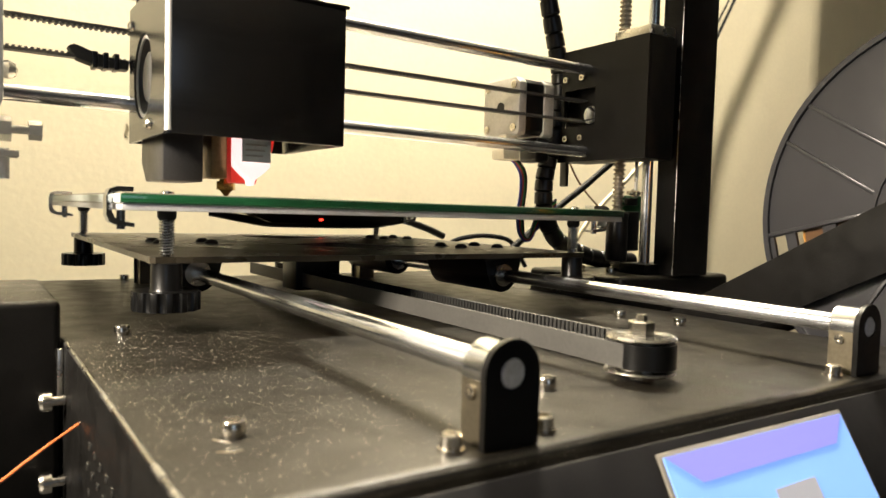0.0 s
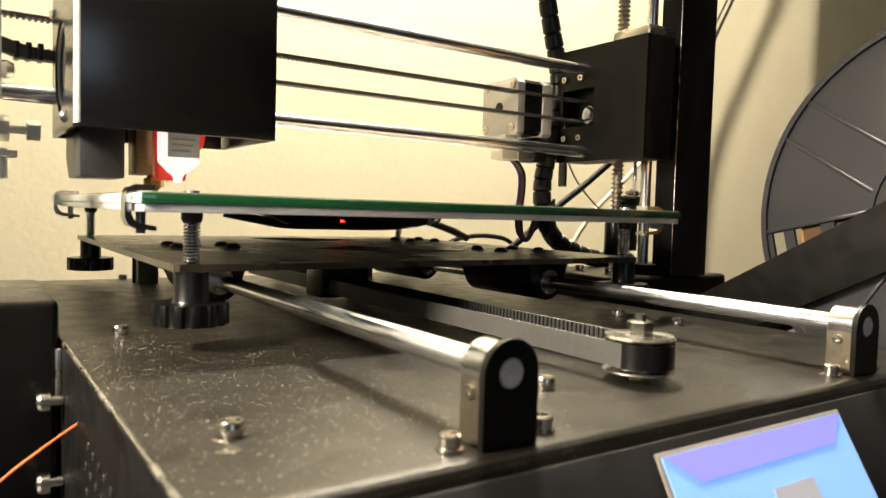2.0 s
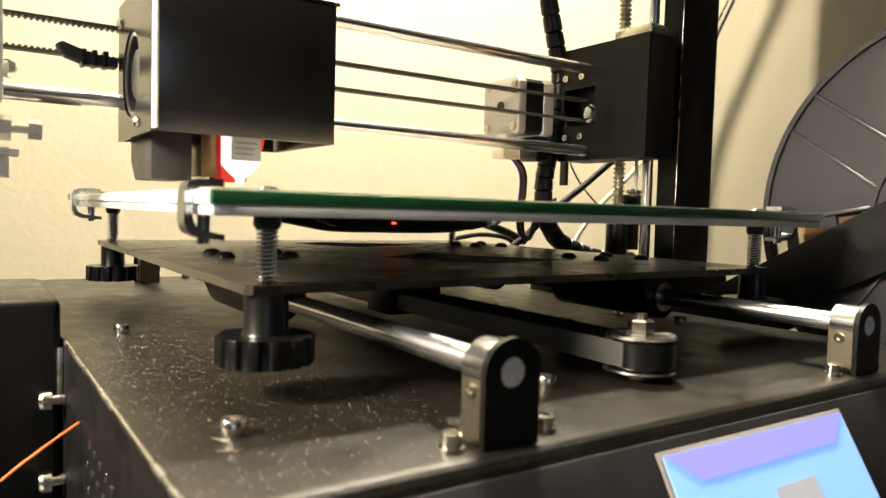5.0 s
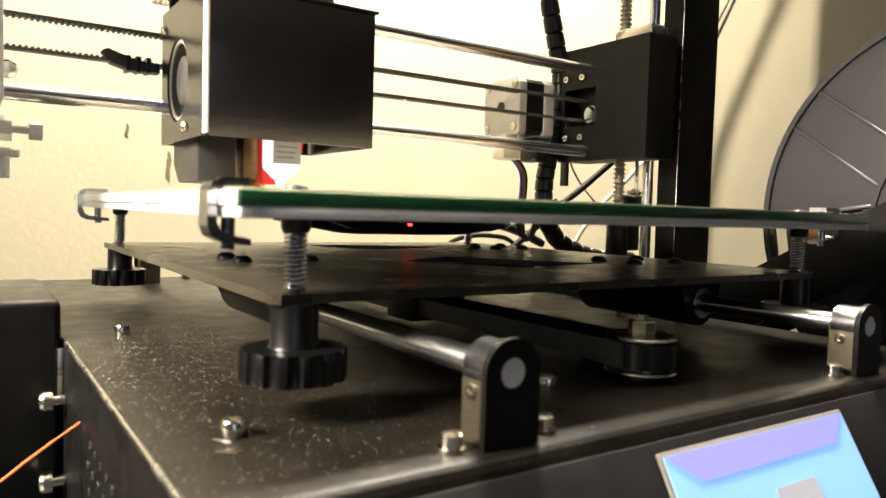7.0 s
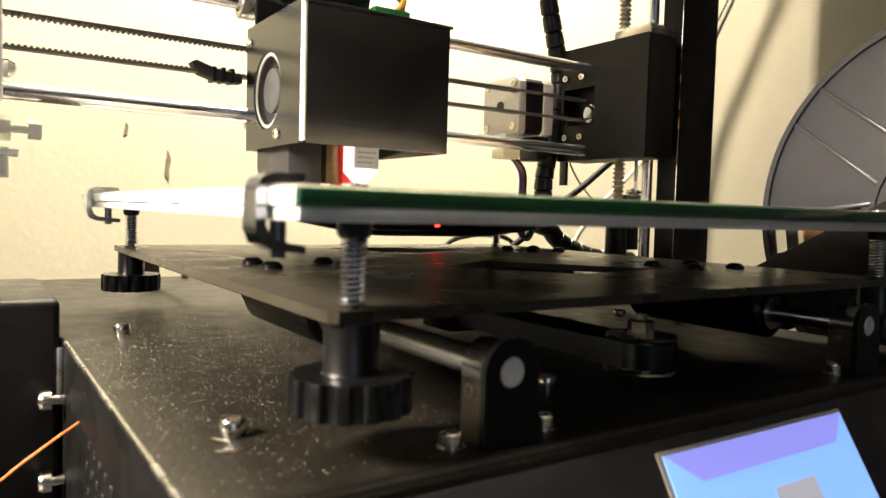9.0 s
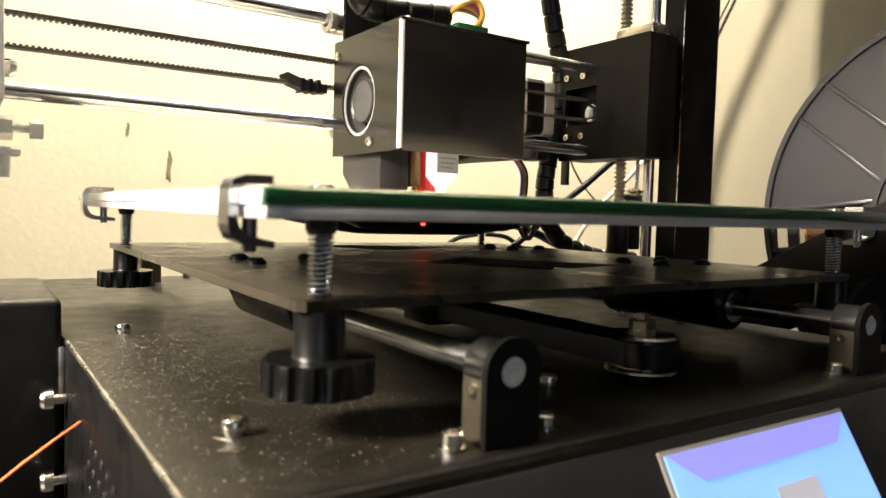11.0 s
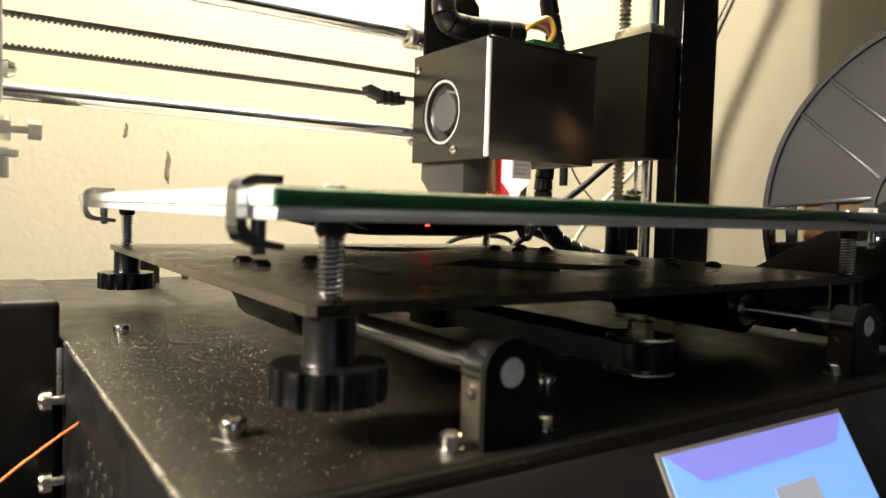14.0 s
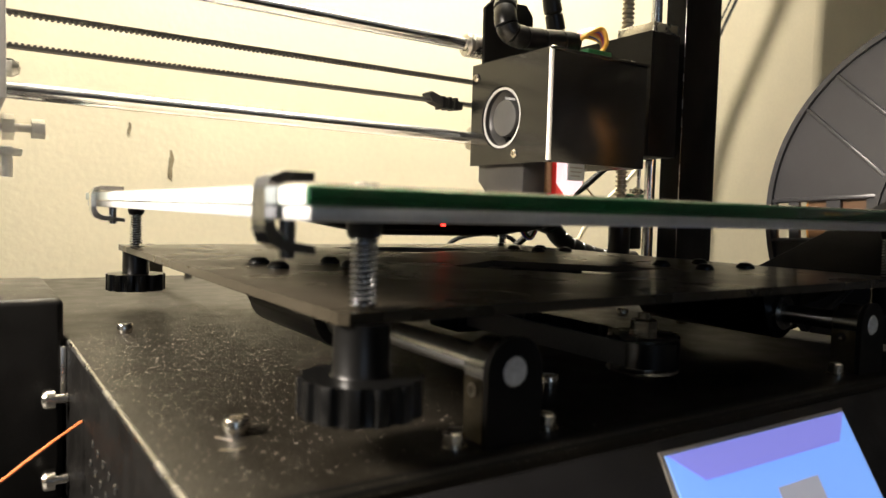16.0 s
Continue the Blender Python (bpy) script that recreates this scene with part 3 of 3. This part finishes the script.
part("cable_loom", wrapped_hose([(252, 286, 330), (256, 287, 280), (259, 288, 244), (263, 288, 228), (270, 288, 203), (276, 288, 182), (279, 288, 164), (278, 288, 142), (272, 288, 115), (267, 288, 97), (265, 288, 79), (268, 288, 59), (281, 288, 41), (303, 288, 31), (330, 289, 25), (375, 292, 22)], 7.3, 28), PLASTIC, printer, "black cable loom in glossy spiral wrap")
part("loom_strap", box((288, 287, 84), (290.5, 295, 116), 0.6), PLASTIC, printer, "black strap behind the loom")
part("cable", tube([(395, 318, 124), (366, 318, 105), (337, 318, 85), (309, 318, 67), (268, 318, 38), (240, 318, 18)], 2.9, 12), WIRE_BLACK, printer, "thick black cable")
part("cable", tube([(322, 322, 116), (327, 322, 103), (340, 322, 87), (363, 322, 69), (394, 322, 51), (421, 322, 36)], 0.85, 8), WIRE_BROWN, printer, "thin brown cable")
part("cable", tube([(440, 330, 124), (422, 330, 109), (403, 330, 93), (373, 330, 70), (347, 330, 43), (335, 330, 19), (331, 330, 1)], 2.0, 10), WIRE_CREAM, printer, "thin cream cable")
part("cable", tube([(300, 500, 0), (321, 500, 26), (347, 500, 34), (379, 500, 35), (408, 500, 28), (430, 500, 0)], 2.6, 10), WIRE_BLACK, printer, "black cable arched behind the bed")
part("cable", tube([(1581, 930, 828), (1495, 930, 712), (1425, 930, 590), (1351, 930, 465), (1306, 930, 335), (1289, 930, 177), (1299, 930, -21)], 3.6, 12), WIRE_BLACK, printer, "black cable that hangs behind the upright")
part("cable", tube([(1522, 930, 813), (1462, 930, 691), (1403, 930, 586), (1341, 930, 483), (1296, 930, 360), (1275, 930, 176), (1283, 930, -20)], 2.2, 10), WIRE_BLACK, printer, "thin black cable that hangs behind the upright")

# ---- the bed and its carriage (moves along y) ----
bed = part("bed_carriage", holed([(-46, 205), (-44, 203), (227, 203), (229, 205), (229, 488), (227, 490), (-44, 490), (-46, 488)],
                                [[(66, 448), (94, 458), (155, 426), (92, 396)], [(60, 312), (102, 339), (154, 275), (94, 262)]], 33, 36, "z"), PLATE_PAINT, printer, "black steel bed carriage plate")
part("bed_plate", box((-61, 187, 57.2), (244.5, 492, 60.2), 0.4), ALU, bed, "bare aluminium heater plate")
part("glass_sheet", box((-61.6, 186, 60.3), (245.4, 493, 64.4), 0.5), GLASS, bed, "green-edged glass plate")
# Added strip: the white reflection on the left edge, as a pale colour.
part("edge_glare", box((-62.0, 187, 60.5), (-61.63, 492, 64.2), 0.1), EDGE_GLARE, bed, "pale strip added for the bright reflection on the glass edge")
part("bed_sheet", box((-60.5, 187, 64.45), (244.5, 492, 64.9), 0.15), ULTRA, bed, "thin tan print film on the glass")


def knob():
    n = 14
    pts = []
    for k in range(n):
        for q, r in ((0.0, 15.4), (0.42, 15.4), (0.55, 14.0), (0.88, 14.0)):
            a = 2 * math.pi * (k + q) / n
            pts.append((r * math.cos(a), r * math.sin(a)))
    b = prism(pts, 11.2, 20.2, "z", 0.35)
    lathe([(0, 20.0), (7.6, 20.0), (7.0, 21.2), (6.9, 32.9), (0, 32.9)], 28, b)
    return b


def spring():
    turns, n = 14, 14
    pts = [(3.05 * math.cos(2 * math.pi * k / n), 3.05 * math.sin(2 * math.pi * k / n), 36.4 + 18.6 * k / (turns * n)) for k in range(turns * n + 1)]
    return tube(pts, 0.45, 8, 0)


kn = None
for kx, ky in ((-38, 208), (-38, 482), (221, 208), (221, 482)):
    if kn is None:
        kn = part("knob", knob(), PLASTIC, bed, "black ribbed levelling knob", (kx, ky, 0))
        sp = part("spring", spring(), CHROME, kn, "steel levelling spring")
        st = part("bolt", rod((0, 0, 33), (0, 0, 57), 1.6, 14), PLASTIC, kn)
        cap = part("spring_cap", lathe([(0, 53.0), (3.6, 53.0), (4.3, 54.4), (4.3, 57.1), (0, 57.1)], 20), PLASTIC, kn)
        hd = part("screw_head", lathe([(0, 64.4), (3.4, 64.4), (3.2, 66.0), (0, 66.6)], 18), NICKEL, kn)
    else:
        k2 = again(kn, bed, (kx, ky, 0), 37)
        for s in (sp, st, cap, hd):
            again(s, k2, (0, 0, 0), 20)


def clip(reach=12.5):
    """A bent steel spring clip round the glass edge, drawn in x and z."""
    out = [(reach, 67.6), (1.6, 67.6), (-1.4, 66.4), (-2.6, 63.5), (-2.6, 55.0), (-1.4, 52.0), (2.0, 50.4), (reach + 0.5, 49.6), (reach + 0.5, 51.4), (3.0, 52.6), (0.9, 53.8), (-0.2, 56.2), (-0.2, 62.6), (0.6, 64.6), (2.0, 65.2), (reach, 65.4)]
    b = prism(out, -4.2, 4.2, "y")
    rod((reach - 4.5, 0, 48.6), (reach - 4.5, 0, 57.0), 1.9, 12, b)
    return b


# Front clip: its dark silhouette is put into the steel's colour.
part("glass_clip", clip(8.5), DARKENED_STEEL, bed, "short bent steel glass clip", (-62.2, 206, 0))
cl = part("glass_clip", clip(), CHROME, bed, "bent steel glass clip", (-62.2, 455, 0))
again(cl, bed, (246.0, 206, 0), 180)
again(cl, bed, (246.0, 455, 0), 180)
rv = part("rivet", lathe([(0, 36), (4.4, 36), (4.2, 37.2), (2.6, 38.6), (0, 39.0)], 18), PLASTIC, bed, "black button screw", (-16, 322, 0))
for q in ((15, 321), (-16, 344), (15, 342), (182, 420), (183, 397), (205, 420), (206, 397), (170, 290), (171, 266), (201, 291), (203, 266)):
    again(rv, bed, (q[0], q[1], 0))
for bx, by in ((0.0, 332), (RX, 270), (RX, 409)):
    arc = [(bx + 12 * math.cos(math.pi * (1 + q / 12)), ZR + 0.5 + 12 * math.sin(math.pi * (1 + q / 12))) for q in range(13)]
    o = part("bearing_block", prism([(bx - 16, 32.9), (bx - 16, 29)] + arc + [(bx + 16, 29), (bx + 16, 32.9)], by - 36, by + 36, "y", 0.8), PLASTIC, bed, "black rounded bearing housing")
    part("bearing", rod((bx, by - 37.5, ZR), (bx, by + 37.5, ZR), 7.5, 24), STEEL, o)
part("belt_clamp", box((76, 330, 2.5), (110, 356, 32.9), 1.5), PLASTIC, bed, "black belt clamp")
part("bed_cable", tube([(60, 486, 55), (86, 480, 50), (110, 478, 46.5), (150, 476, 46), (200, 476, 46), (228, 478, 48), (246, 482, 52), (280, 486, 44), (305, 488, 35)], 3.6, 10), PLASTIC, bed, "black bed cable with tape")
part("heater_led", box((152, 460.5, 49.5), (155, 462, 51), 0.3), RED_LED, bed, "small red indicator light")
part("heater_plug", prism([(84, 57.1), (92, 52.5), (108, 46.8), (175, 46.2), (228, 45.8), (248, 50), (251, 57.1)], 462, 486, "y", 0.8), PLASTIC, bed, "black taped heater connection")

# ---- the print head (moves along x) ----
HZ0, HZ1 = 90.0, 155.6
HX0, HX1, HY0, HY1 = -47.0, 34.5, 172.0, 248.0


def head_cover():
    fan = ring_of(217, 119, 19.6, 40)
    left = holed([(HY0 + 2.2, HZ0), (HY1, HZ0), (HY1, HZ1), (HY0 + 2.2, HZ1)], [fan], HX0, HX0 + 1.6, "x")
    box((HX0 + 2.2, HY0, HZ0), (HX1, HY0 + 1.6, HZ1), 0.3, left)
    rod((HX0 + 2.2, HY0 + 2.2, HZ0), (HX0 + 2.2, HY0 + 2.2, HZ1), 2.2, 28, left)
    box((HX1 - 1.6, HY0 + 1.7, HZ0), (HX1 + 0.2, HY1, HZ1), 0.4, left)
    box((HX0 + 1.7, HY0 + 1.7, HZ1 - 1.6), (HX1 - 1.8, HY1, HZ1), 0.3, left)
    box((HX0 - 0.1, HY0 - 0.8, HZ1 - 1.3), (HX1 + 1.4, HY0 + 0.4, HZ1 + 0.3), 0.2, left)
    return left


head = part("print_head", head_cover(), HEAD_PAINT, printer, "black sheet-metal print head with a side fan")
fan = part("fan_frame", holed(ring_of(217, 119, 22, 40), [ring_of(217, 119, 18.6, 40)], HX0 + 1.7, HX0 + 12, "x"), PLASTIC, head, "black cooling fan")
part("fan_funnel", lathe([(18.3, 0), (17.6, 3.0), (14.2, 5.5), (13.4, 7), (18.3, 7), (18.3, 0)], 40, m=turned("x")), DUCT, fan, "", (HX0 + 1.8, 217, 119))
part("fan_rim", holed(ring_of(217, 119, 18.9, 40), [ring_of(217, 119, 17.4, 40)], HX0 + 0.9, HX0 + 1.7, "x"), GREY, fan, "bright fan rim")
part("fan_hub", rod((HX0 + 2.0, 216, 119), (HX0 + 11, 216, 119), 11.4, 32, bevel=0.8), FAN_GREY, fan, "grey fan hub")
for k in range(7):
    a = 2 * math.pi * k / 7
    blade = box((HX0 + 9, -2.0, 10), (HX0 + 10, 5.0, 18))
    bmesh.ops.rotate(blade, cent=(HX0 + 9.5, 0, 0), matrix=Matrix.Rotation(radians(28), 3, "Z"), verts=blade.verts)
    bmesh.ops.transform(blade, matrix=Matrix.Translation((0, 217, 119)) @ Matrix.Rotation(a, 4, "X"), verts=blade.verts)
    part("fan_blade", blade, PLASTIC, fan)
part("fan_back", rod((HX0 + 12, 217, 119), (HX0 + 13, 217, 119), 22, 32), PLASTIC, fan)
hs = part("cover_screw", lathe([(0, 0), (2.7, 0), (2.6, 0.8), (1.8, 1.7), (1.2, 1.7), (1.2, 0.7), (0, 0.7)], 18, m=Matrix.Rotation(radians(-90), 4, "Y")), NICKEL, head, "nickel cover screw", (HX0, 202, 96))
again(hs, head, (HX0, 243, 147))
ht = part("lid_screw", button_screw(2.6, 2.4), NICKEL, head, "nickel lid screw", (HX0 + 7, 178, HZ1))
again(ht, head, (HX1 - 8, 178, HZ1))
part("air_duct", prism([(200, 98), (246, 98), (246, 80), (236, 71), (200, 71)], HX0 + 5.5, HX0 + 23.5, "x", 0.9), DUCT, head, "black part-cooling duct")
# Worn paint on the corner, and its white highlight, as one plated strip.
part("worn_highlight_edge", rod((HX0 + 1.85, HY0 + 1.6, HZ0 + 1), (HX0 + 1.85, HY0 + 1.6, HZ1 - 1), 1.75, 20), PLATED, head, "worn corner edge, its highlight put in as a bright strip")
part("head_floor", box((HX0 + 1.8, 174, 98.2), (HX1 - 2, 246, 100.0), 0.3), RUBBER, head)
part("head_back", box((HX0 + 1.8, 246.2, 90.2), (HX1 - 2, 247.8, HZ1 - 2), 0.3), PLASTIC, head)
hot = part("heater_block", box((-17.5, 208, 73.5), (-10, 226, 98), 0.5), HOT_METAL, head, "brown heat-stained heater block")
part("red_mount", prism([(-9.4, 98), (14, 98), (12, 88), (4.5, 78), (4.0, 71.5), (-8.6, 71.5)], 206, 216, "y", 0.5), RED_GLOW, head, "red plastic probe mount with an added glow")
part("probe", prism([(-9, 98), (8.5, 98), (8.5, 79.5), (3, 74.5), (0.8, 74.2), (0.8, 70.4), (-1.8, 70.4), (-1.8, 74.2), (-4, 74.5), (-9, 79.5)], 199, 205.6, "y", 0.6), PROBE, head, "white plastic probe body with a red glow")
part("probe_sticker", box((-6.0, 197.4, 81.6), (8.0, 198.9, 95), 0.2), LABEL_GREY, head, "pale grey label with unreadable print")
for k in range(3):
    part("print_bar", box((-4.6, 197.1, 84.2 + 2.6 * k), (4.0 + k, 197.38, 85.0 + 2.6 * k)), GREY, head)
part("nozzle", lathe([(0, 65.0), (0.6, 65.0), (3.2, 68.0), (4.6, 68.2), (4.6, 72.2), (3.2, 72.4), (3.2, 73.6), (0, 73.6)], 6), BRASS, head, "brass nozzle", (-8.0, 216, 0))
# carriage plate, bearings and the loom on top
part("carriage_plate", prism([(HX0 + 1.5, 118), (HX0 + 42, 118), (HX0 + 42, 192), (HX0 + 36, 199), (HX0 + 8, 199), (HX0 + 1.5, 192)], 238, 241, "y", 0.6), BLACK_PAINT, head, "black carriage back plate")
bu = part("rod_bearing", lathe([(4.2, 0), (7.0, 0), (7.6, 0.8), (7.6, 3.4), (6.6, 3.8), (7.6, 4.2), (7.6, 40), (4.2, 40), (4.2, 0)], 32, m=turned("x")), STEEL, head, "steel linear bearing", (HX0 - 4, 252, 169.4))
again(bu, head, (HX0 + 1.8, 252, 108.6))
bo = part("plate_screw", socket_screw(3.2, 2.6), NICKEL, head, "", (0, 0, 0))
bo.matrix_basis = Matrix.Translation(((HX0 + 11) * MM, 238 * MM, 184 * MM)) @ Matrix.Rotation(radians(90), 4, "X")
lo = part("head_loom", wrapped_hose([(-30, 236, 245), (-40, 222, 207), (-53, 208, 181), (-51, 205, 169), (-38, 204, 167.0), (-14, 203, 168.5), (0, 203, 169.5)], 7.0, 9), PLASTIC, head, "black spiral-wrapped head cables")
for k, mt in enumerate((WIRE_YELLOW, WIRE_ORANGE, WIRE_PURPLE, WIRE_RED, WIRE_ORANGE, WIRE_YELLOW, WIRE_BLUE, WIRE_YELLOW)):
    o = (k - 3.5) * 1.25
    part("head_wire", tube([(-4, 203 + o * 0.6, 170 + o * 0.8), (4, 199 + o, 177 - abs(o) * 0.5), (14, 197 + o * 0.9, 177 - 0.5 * o), (20 + 0.4 * o, 196 + o * 0.8, 171), (15 + 0.9 * o, 196 + o * 0.8, 161)], 1.5, 8), mt, lo)
part("wire_plug", box((0, 190, HZ1 + 0.1), (21, 203, HZ1 + 9), 0.8), GREEN_BOARD, head, "green screw terminal plug")
part("belt_clip", prism([(HX0 - 26, 137), (HX0 - 23, 138.6), (HX0 - 16, 135.5), (HX0 - 8, 134), (HX0 + 2, 133.5), (HX0 + 2, 128.5), (HX0 - 12, 128.5), (HX0 - 22, 131.5)], 261, 269.5, "y", 0.5), RUBBER, head, "folded belt end tied with cable ties")
for k in range(3):
    part("cable_tie", box((HX0 - 15 + 5 * k, 260, 127.8), (HX0 - 12.5 + 5 * k, 270, 136), 0.5), PLASTIC, head)

# ---- spool and its stand ----
SX, SY, SZ, SR = 276.0, 3.5, 65.2, 102.0
spool = thing("filament_spool", "dark grey plastic spool of copper-orange filament", "filament spool")
spool.location = (SX * MM, SY * MM, SZ * MM)


def flange():
    slots = []
    for k in range(4):
        a = math.pi / 2 * k
        for r0, r1 in ((89, 96.3), (67.5, 83), (46.5, 60)):
            slots.append([(r * math.cos(a) - q * math.sin(a), r * math.sin(a) + q * math.cos(a)) for r, q in ((r0, -10), (r1, -10), (r1, 10), (r0, 10))])
    return holed(ring_of(0, 0, SR - 1, 96), [ring_of(0, 0, 27, 40)] + slots, 0, 2.2, "x")


fl = part("flange", flange(), SPOOL_GREY, spool)
again(fl, spool, (58, 0, 0))
part("rim", holed(ring_of(0, 0, SR, 96), [ring_of(0, 0, SR - 3.0, 96)], -2.2, 0.2, "x"), SPOOL_GREY, fl)
part("hub_ring", holed(ring_of(0, 0, 43, 40), [ring_of(0, 0, 40.5, 40)], -1.6, 0.1, "x"), SPOOL_GREY, fl)
rib = None
for k in range(8):
    for off in (-11.4, 11.4):
        if rib is None:
            rib = part("rib", box((-1.5, 40.5, -1.1), (0.1, SR - 3.4, 1.1), 0.3), SPOOL_GREY, fl)
            o = rib
        else:
            o = again(rib, fl, (0, 0, 0))
        a = math.pi / 4 * k
        o.rotation_euler = (a, 0, 0)
        o.location = (0, -math.sin(a) * off * MM, math.cos(a) * off * MM)
part("core", lathe([(27, 0), (30, 0), (30, 54), (27, 54), (27, 0)], 40, m=turned("x")), SPOOL_GREY, spool, "", (2.6, 0, 0))
# Dark core below the strands; its colour carries the shade of the gaps.
part("winding_core", lathe([(30.2, 0.1), (79.5, 0.1), (79.5, 53.5), (30.2, 53.5), (30.2, 0.1)], 60, m=turned("x")), FILAMENT_SHADE, spool, "inner filament layers with the gap shade put into their colour", (2.8, 0, 0))
strands = bmesh.new()
for k in range(31):
    lathe([(80.6 + 0.62 * math.cos(q * math.pi / 3), 0.9 + 1.72 * k + 0.55 * math.sin(q * math.pi / 3)) for q in range(7)], 72, strands, turned("x"))
part("filament_winding", strands, FILAMENT, spool, "copper-orange filament", (2.8, 0, 0))

stand = thing("spool_stand", "black sheet-metal A-frame stand that carries the spool", "spool stand")


def leg(y0, z0, y1, z1, w, x0, x1):
    d = Vector((y1 - y0, z1 - z0)).normalized()
    nrm = Vector((-d.y, d.x)) * w
    return prism([(y0, z0), (y1, z1), (y1 - nrm.x, z1 - nrm.y), (y0 - nrm.x, z0 - nrm.y)], x0, x1, "x", 0.5)


for x0 in (267.5, 340.0):
    side = part("stand_side", prism([(282, -66), (-2, 93), (-26, 93), (-196, -66), (-150, -66), (-14, 60), (-10, 60), (225, -66)], x0, x0 + 2.2, "x", 0.4), BLACK_PAINT, stand, "black sloping stand leg")
part("axle", rod((269.8, SY, SZ), (339.8, SY, SZ), 8.0, 24), STEEL, stand)
part("stand_foot", box((267.5, -198, -72), (342.2, -148, -66), 0.6), BLACK_PAINT, stand)
part("stand_foot", box((267.5, 222, -72), (342.2, 284, -66), 0.6), BLACK_PAINT, stand)

# loose wire beside the base
wire = thing("loose_wire", "thin orange wire with a bare tinned end", "wire")
part("insulation", tube([(-116.4, 150.0, -45.1), (-106.3, 146.0, -37.2), (-100.8, 145.0, -32.7), (-94.7, 146.0, -28.8), (-89.2, 148.0, -25.7), (-81.6, 150.0, -21.6)], 0.55, 8), WIRE_ORANGE, wire)
part("bare_end", tube([(-81.6, 150.0, -21.6), (-78.6, 151.5, -20.0)], 0.42, 8, 2), NICKEL, wire)


# dust grains and small scraps on the deck
def dust():
    rnd = random.Random(11)
    b = bmesh.new()
    made = 0
    while made < 4900:
        foot = made >= 4300
        x, y, z = (rnd.uniform(-200, -86), rnd.uniform(208, 299), 18.0) if foot else (rnd.uniform(-79, 250), rnd.uniform(2, 330), 0.0)
        near = math.exp(-((x + 45) / 65) ** 2 - ((y - 120) / 105) ** 2)
        if not foot and rnd.random() > 0.06 + 0.94 * near:
            continue
        r = rnd.choice((0.12, 0.14, 0.18, 0.25)) * rnd.uniform(0.7, 1.15)
        h = rnd.uniform(0.5, 1.1)
        top = b.verts.new((x, y, z + r * h + 0.02))
        base_ring = [b.verts.new((x + r * math.cos(a), y + r * math.sin(a) * rnd.uniform(0.6, 1), z + 0.01)) for a in (0.3, 1.9, 3.4, 5.0)]
        for q in range(4):
            b.faces.new((base_ring[q], base_ring[(q + 1) % 4], top))
        made += 1
    return b


DUST = material("pale_dust_grains", (0.58, 0.52, 0.42), 0.3, 0, 0.15, 900)
tagged(part("dust", dust(), DUST), "pale dust grains scattered over the printer's base", "dust", "", "stuff")
CLEAR = material("dull_clear_filament", (0.16, 0.13, 0.08), 0.3, 0, 0.2, 400)
scrap = thing("filament_scrap", "thin curl of clear filament on the base", "filament scrap")
part("strand", tube([(-64, 42, 0.4), (-62.5, 39, 0.5), (-61, 37.5, 0.4)], 0.16, 7), CLEAR, scrap)
scrap_two = thing("filament_scrap", "thin strand of clear filament on the base", "filament scrap")
part("strand", tube([(-66, 32, 0.4), (-63, 30, 0.5), (-60, 30.5, 0.4)], 0.16, 7), CLEAR, scrap_two)


def motions():
    head_rows = [(0.0, -0.4), (0.5, -2.8), (1.0, -11.3), (1.5, -21.6), (2.0, -33.5), (2.5, -22.7), (3.0, -14.1), (3.5, -10.2), (4.0, -10.6), (4.2, -6.6),
                 (6.3, -4.0), (6.5, 1.0), (7.0, 14.9), (7.5, 27.9), (8.0, 35.1), (8.5, 47.8), (9.0, 59.3), (9.2, 63.9), (11.5, 125.6), (12.0, 140.6),
                 (12.5, 151.3), (13.0, 162.8), (13.5, 155.4), (14.0, 165.8), (14.5, 178.7), (15.0, 179.8), (15.5, 194.7), (16.0, 208.7)]
    walk(head, [(t, pose(x * MM, 0, 0)) for t, x in head_rows])
    bed_rows = [(0.0, 0.0), (0.5, -16.3), (1.0, -27.8), (1.5, -39.4), (2.0, -46.0), (2.5, -56.8), (3.0, -70.5), (3.5, -87.0), (4.0, -101.0),
                (6.5, -160.4), (7.0, -154.8), (7.5, -162.2), (8.0, -172.9), (8.5, -181.8), (9.0, -191.8), (11.5, -168.8), (12.0, -168.5),
                (12.5, -181.4), (13.0, -183.9), (13.5, -170.9), (14.0, -179.1), (14.5, -188.2), (15.0, -202.3), (15.5, -201.6), (16.0, -195.7)]
    walk(bed, [(t, pose(0, y * MM, 0)) for t, y in bed_rows])
    spool_rows = [(0.0, 0.0), (3.5, 2.2), (7.0, 5.0), (9.0, 6.0), (12.5, 9.0), (14.5, 10.2), (16.0, 11.0)]
    walk(spool, [(t, pose(SX * MM, SY * MM, SZ * MM, a - 14.2)) for t, a in spool_rows])


motions()
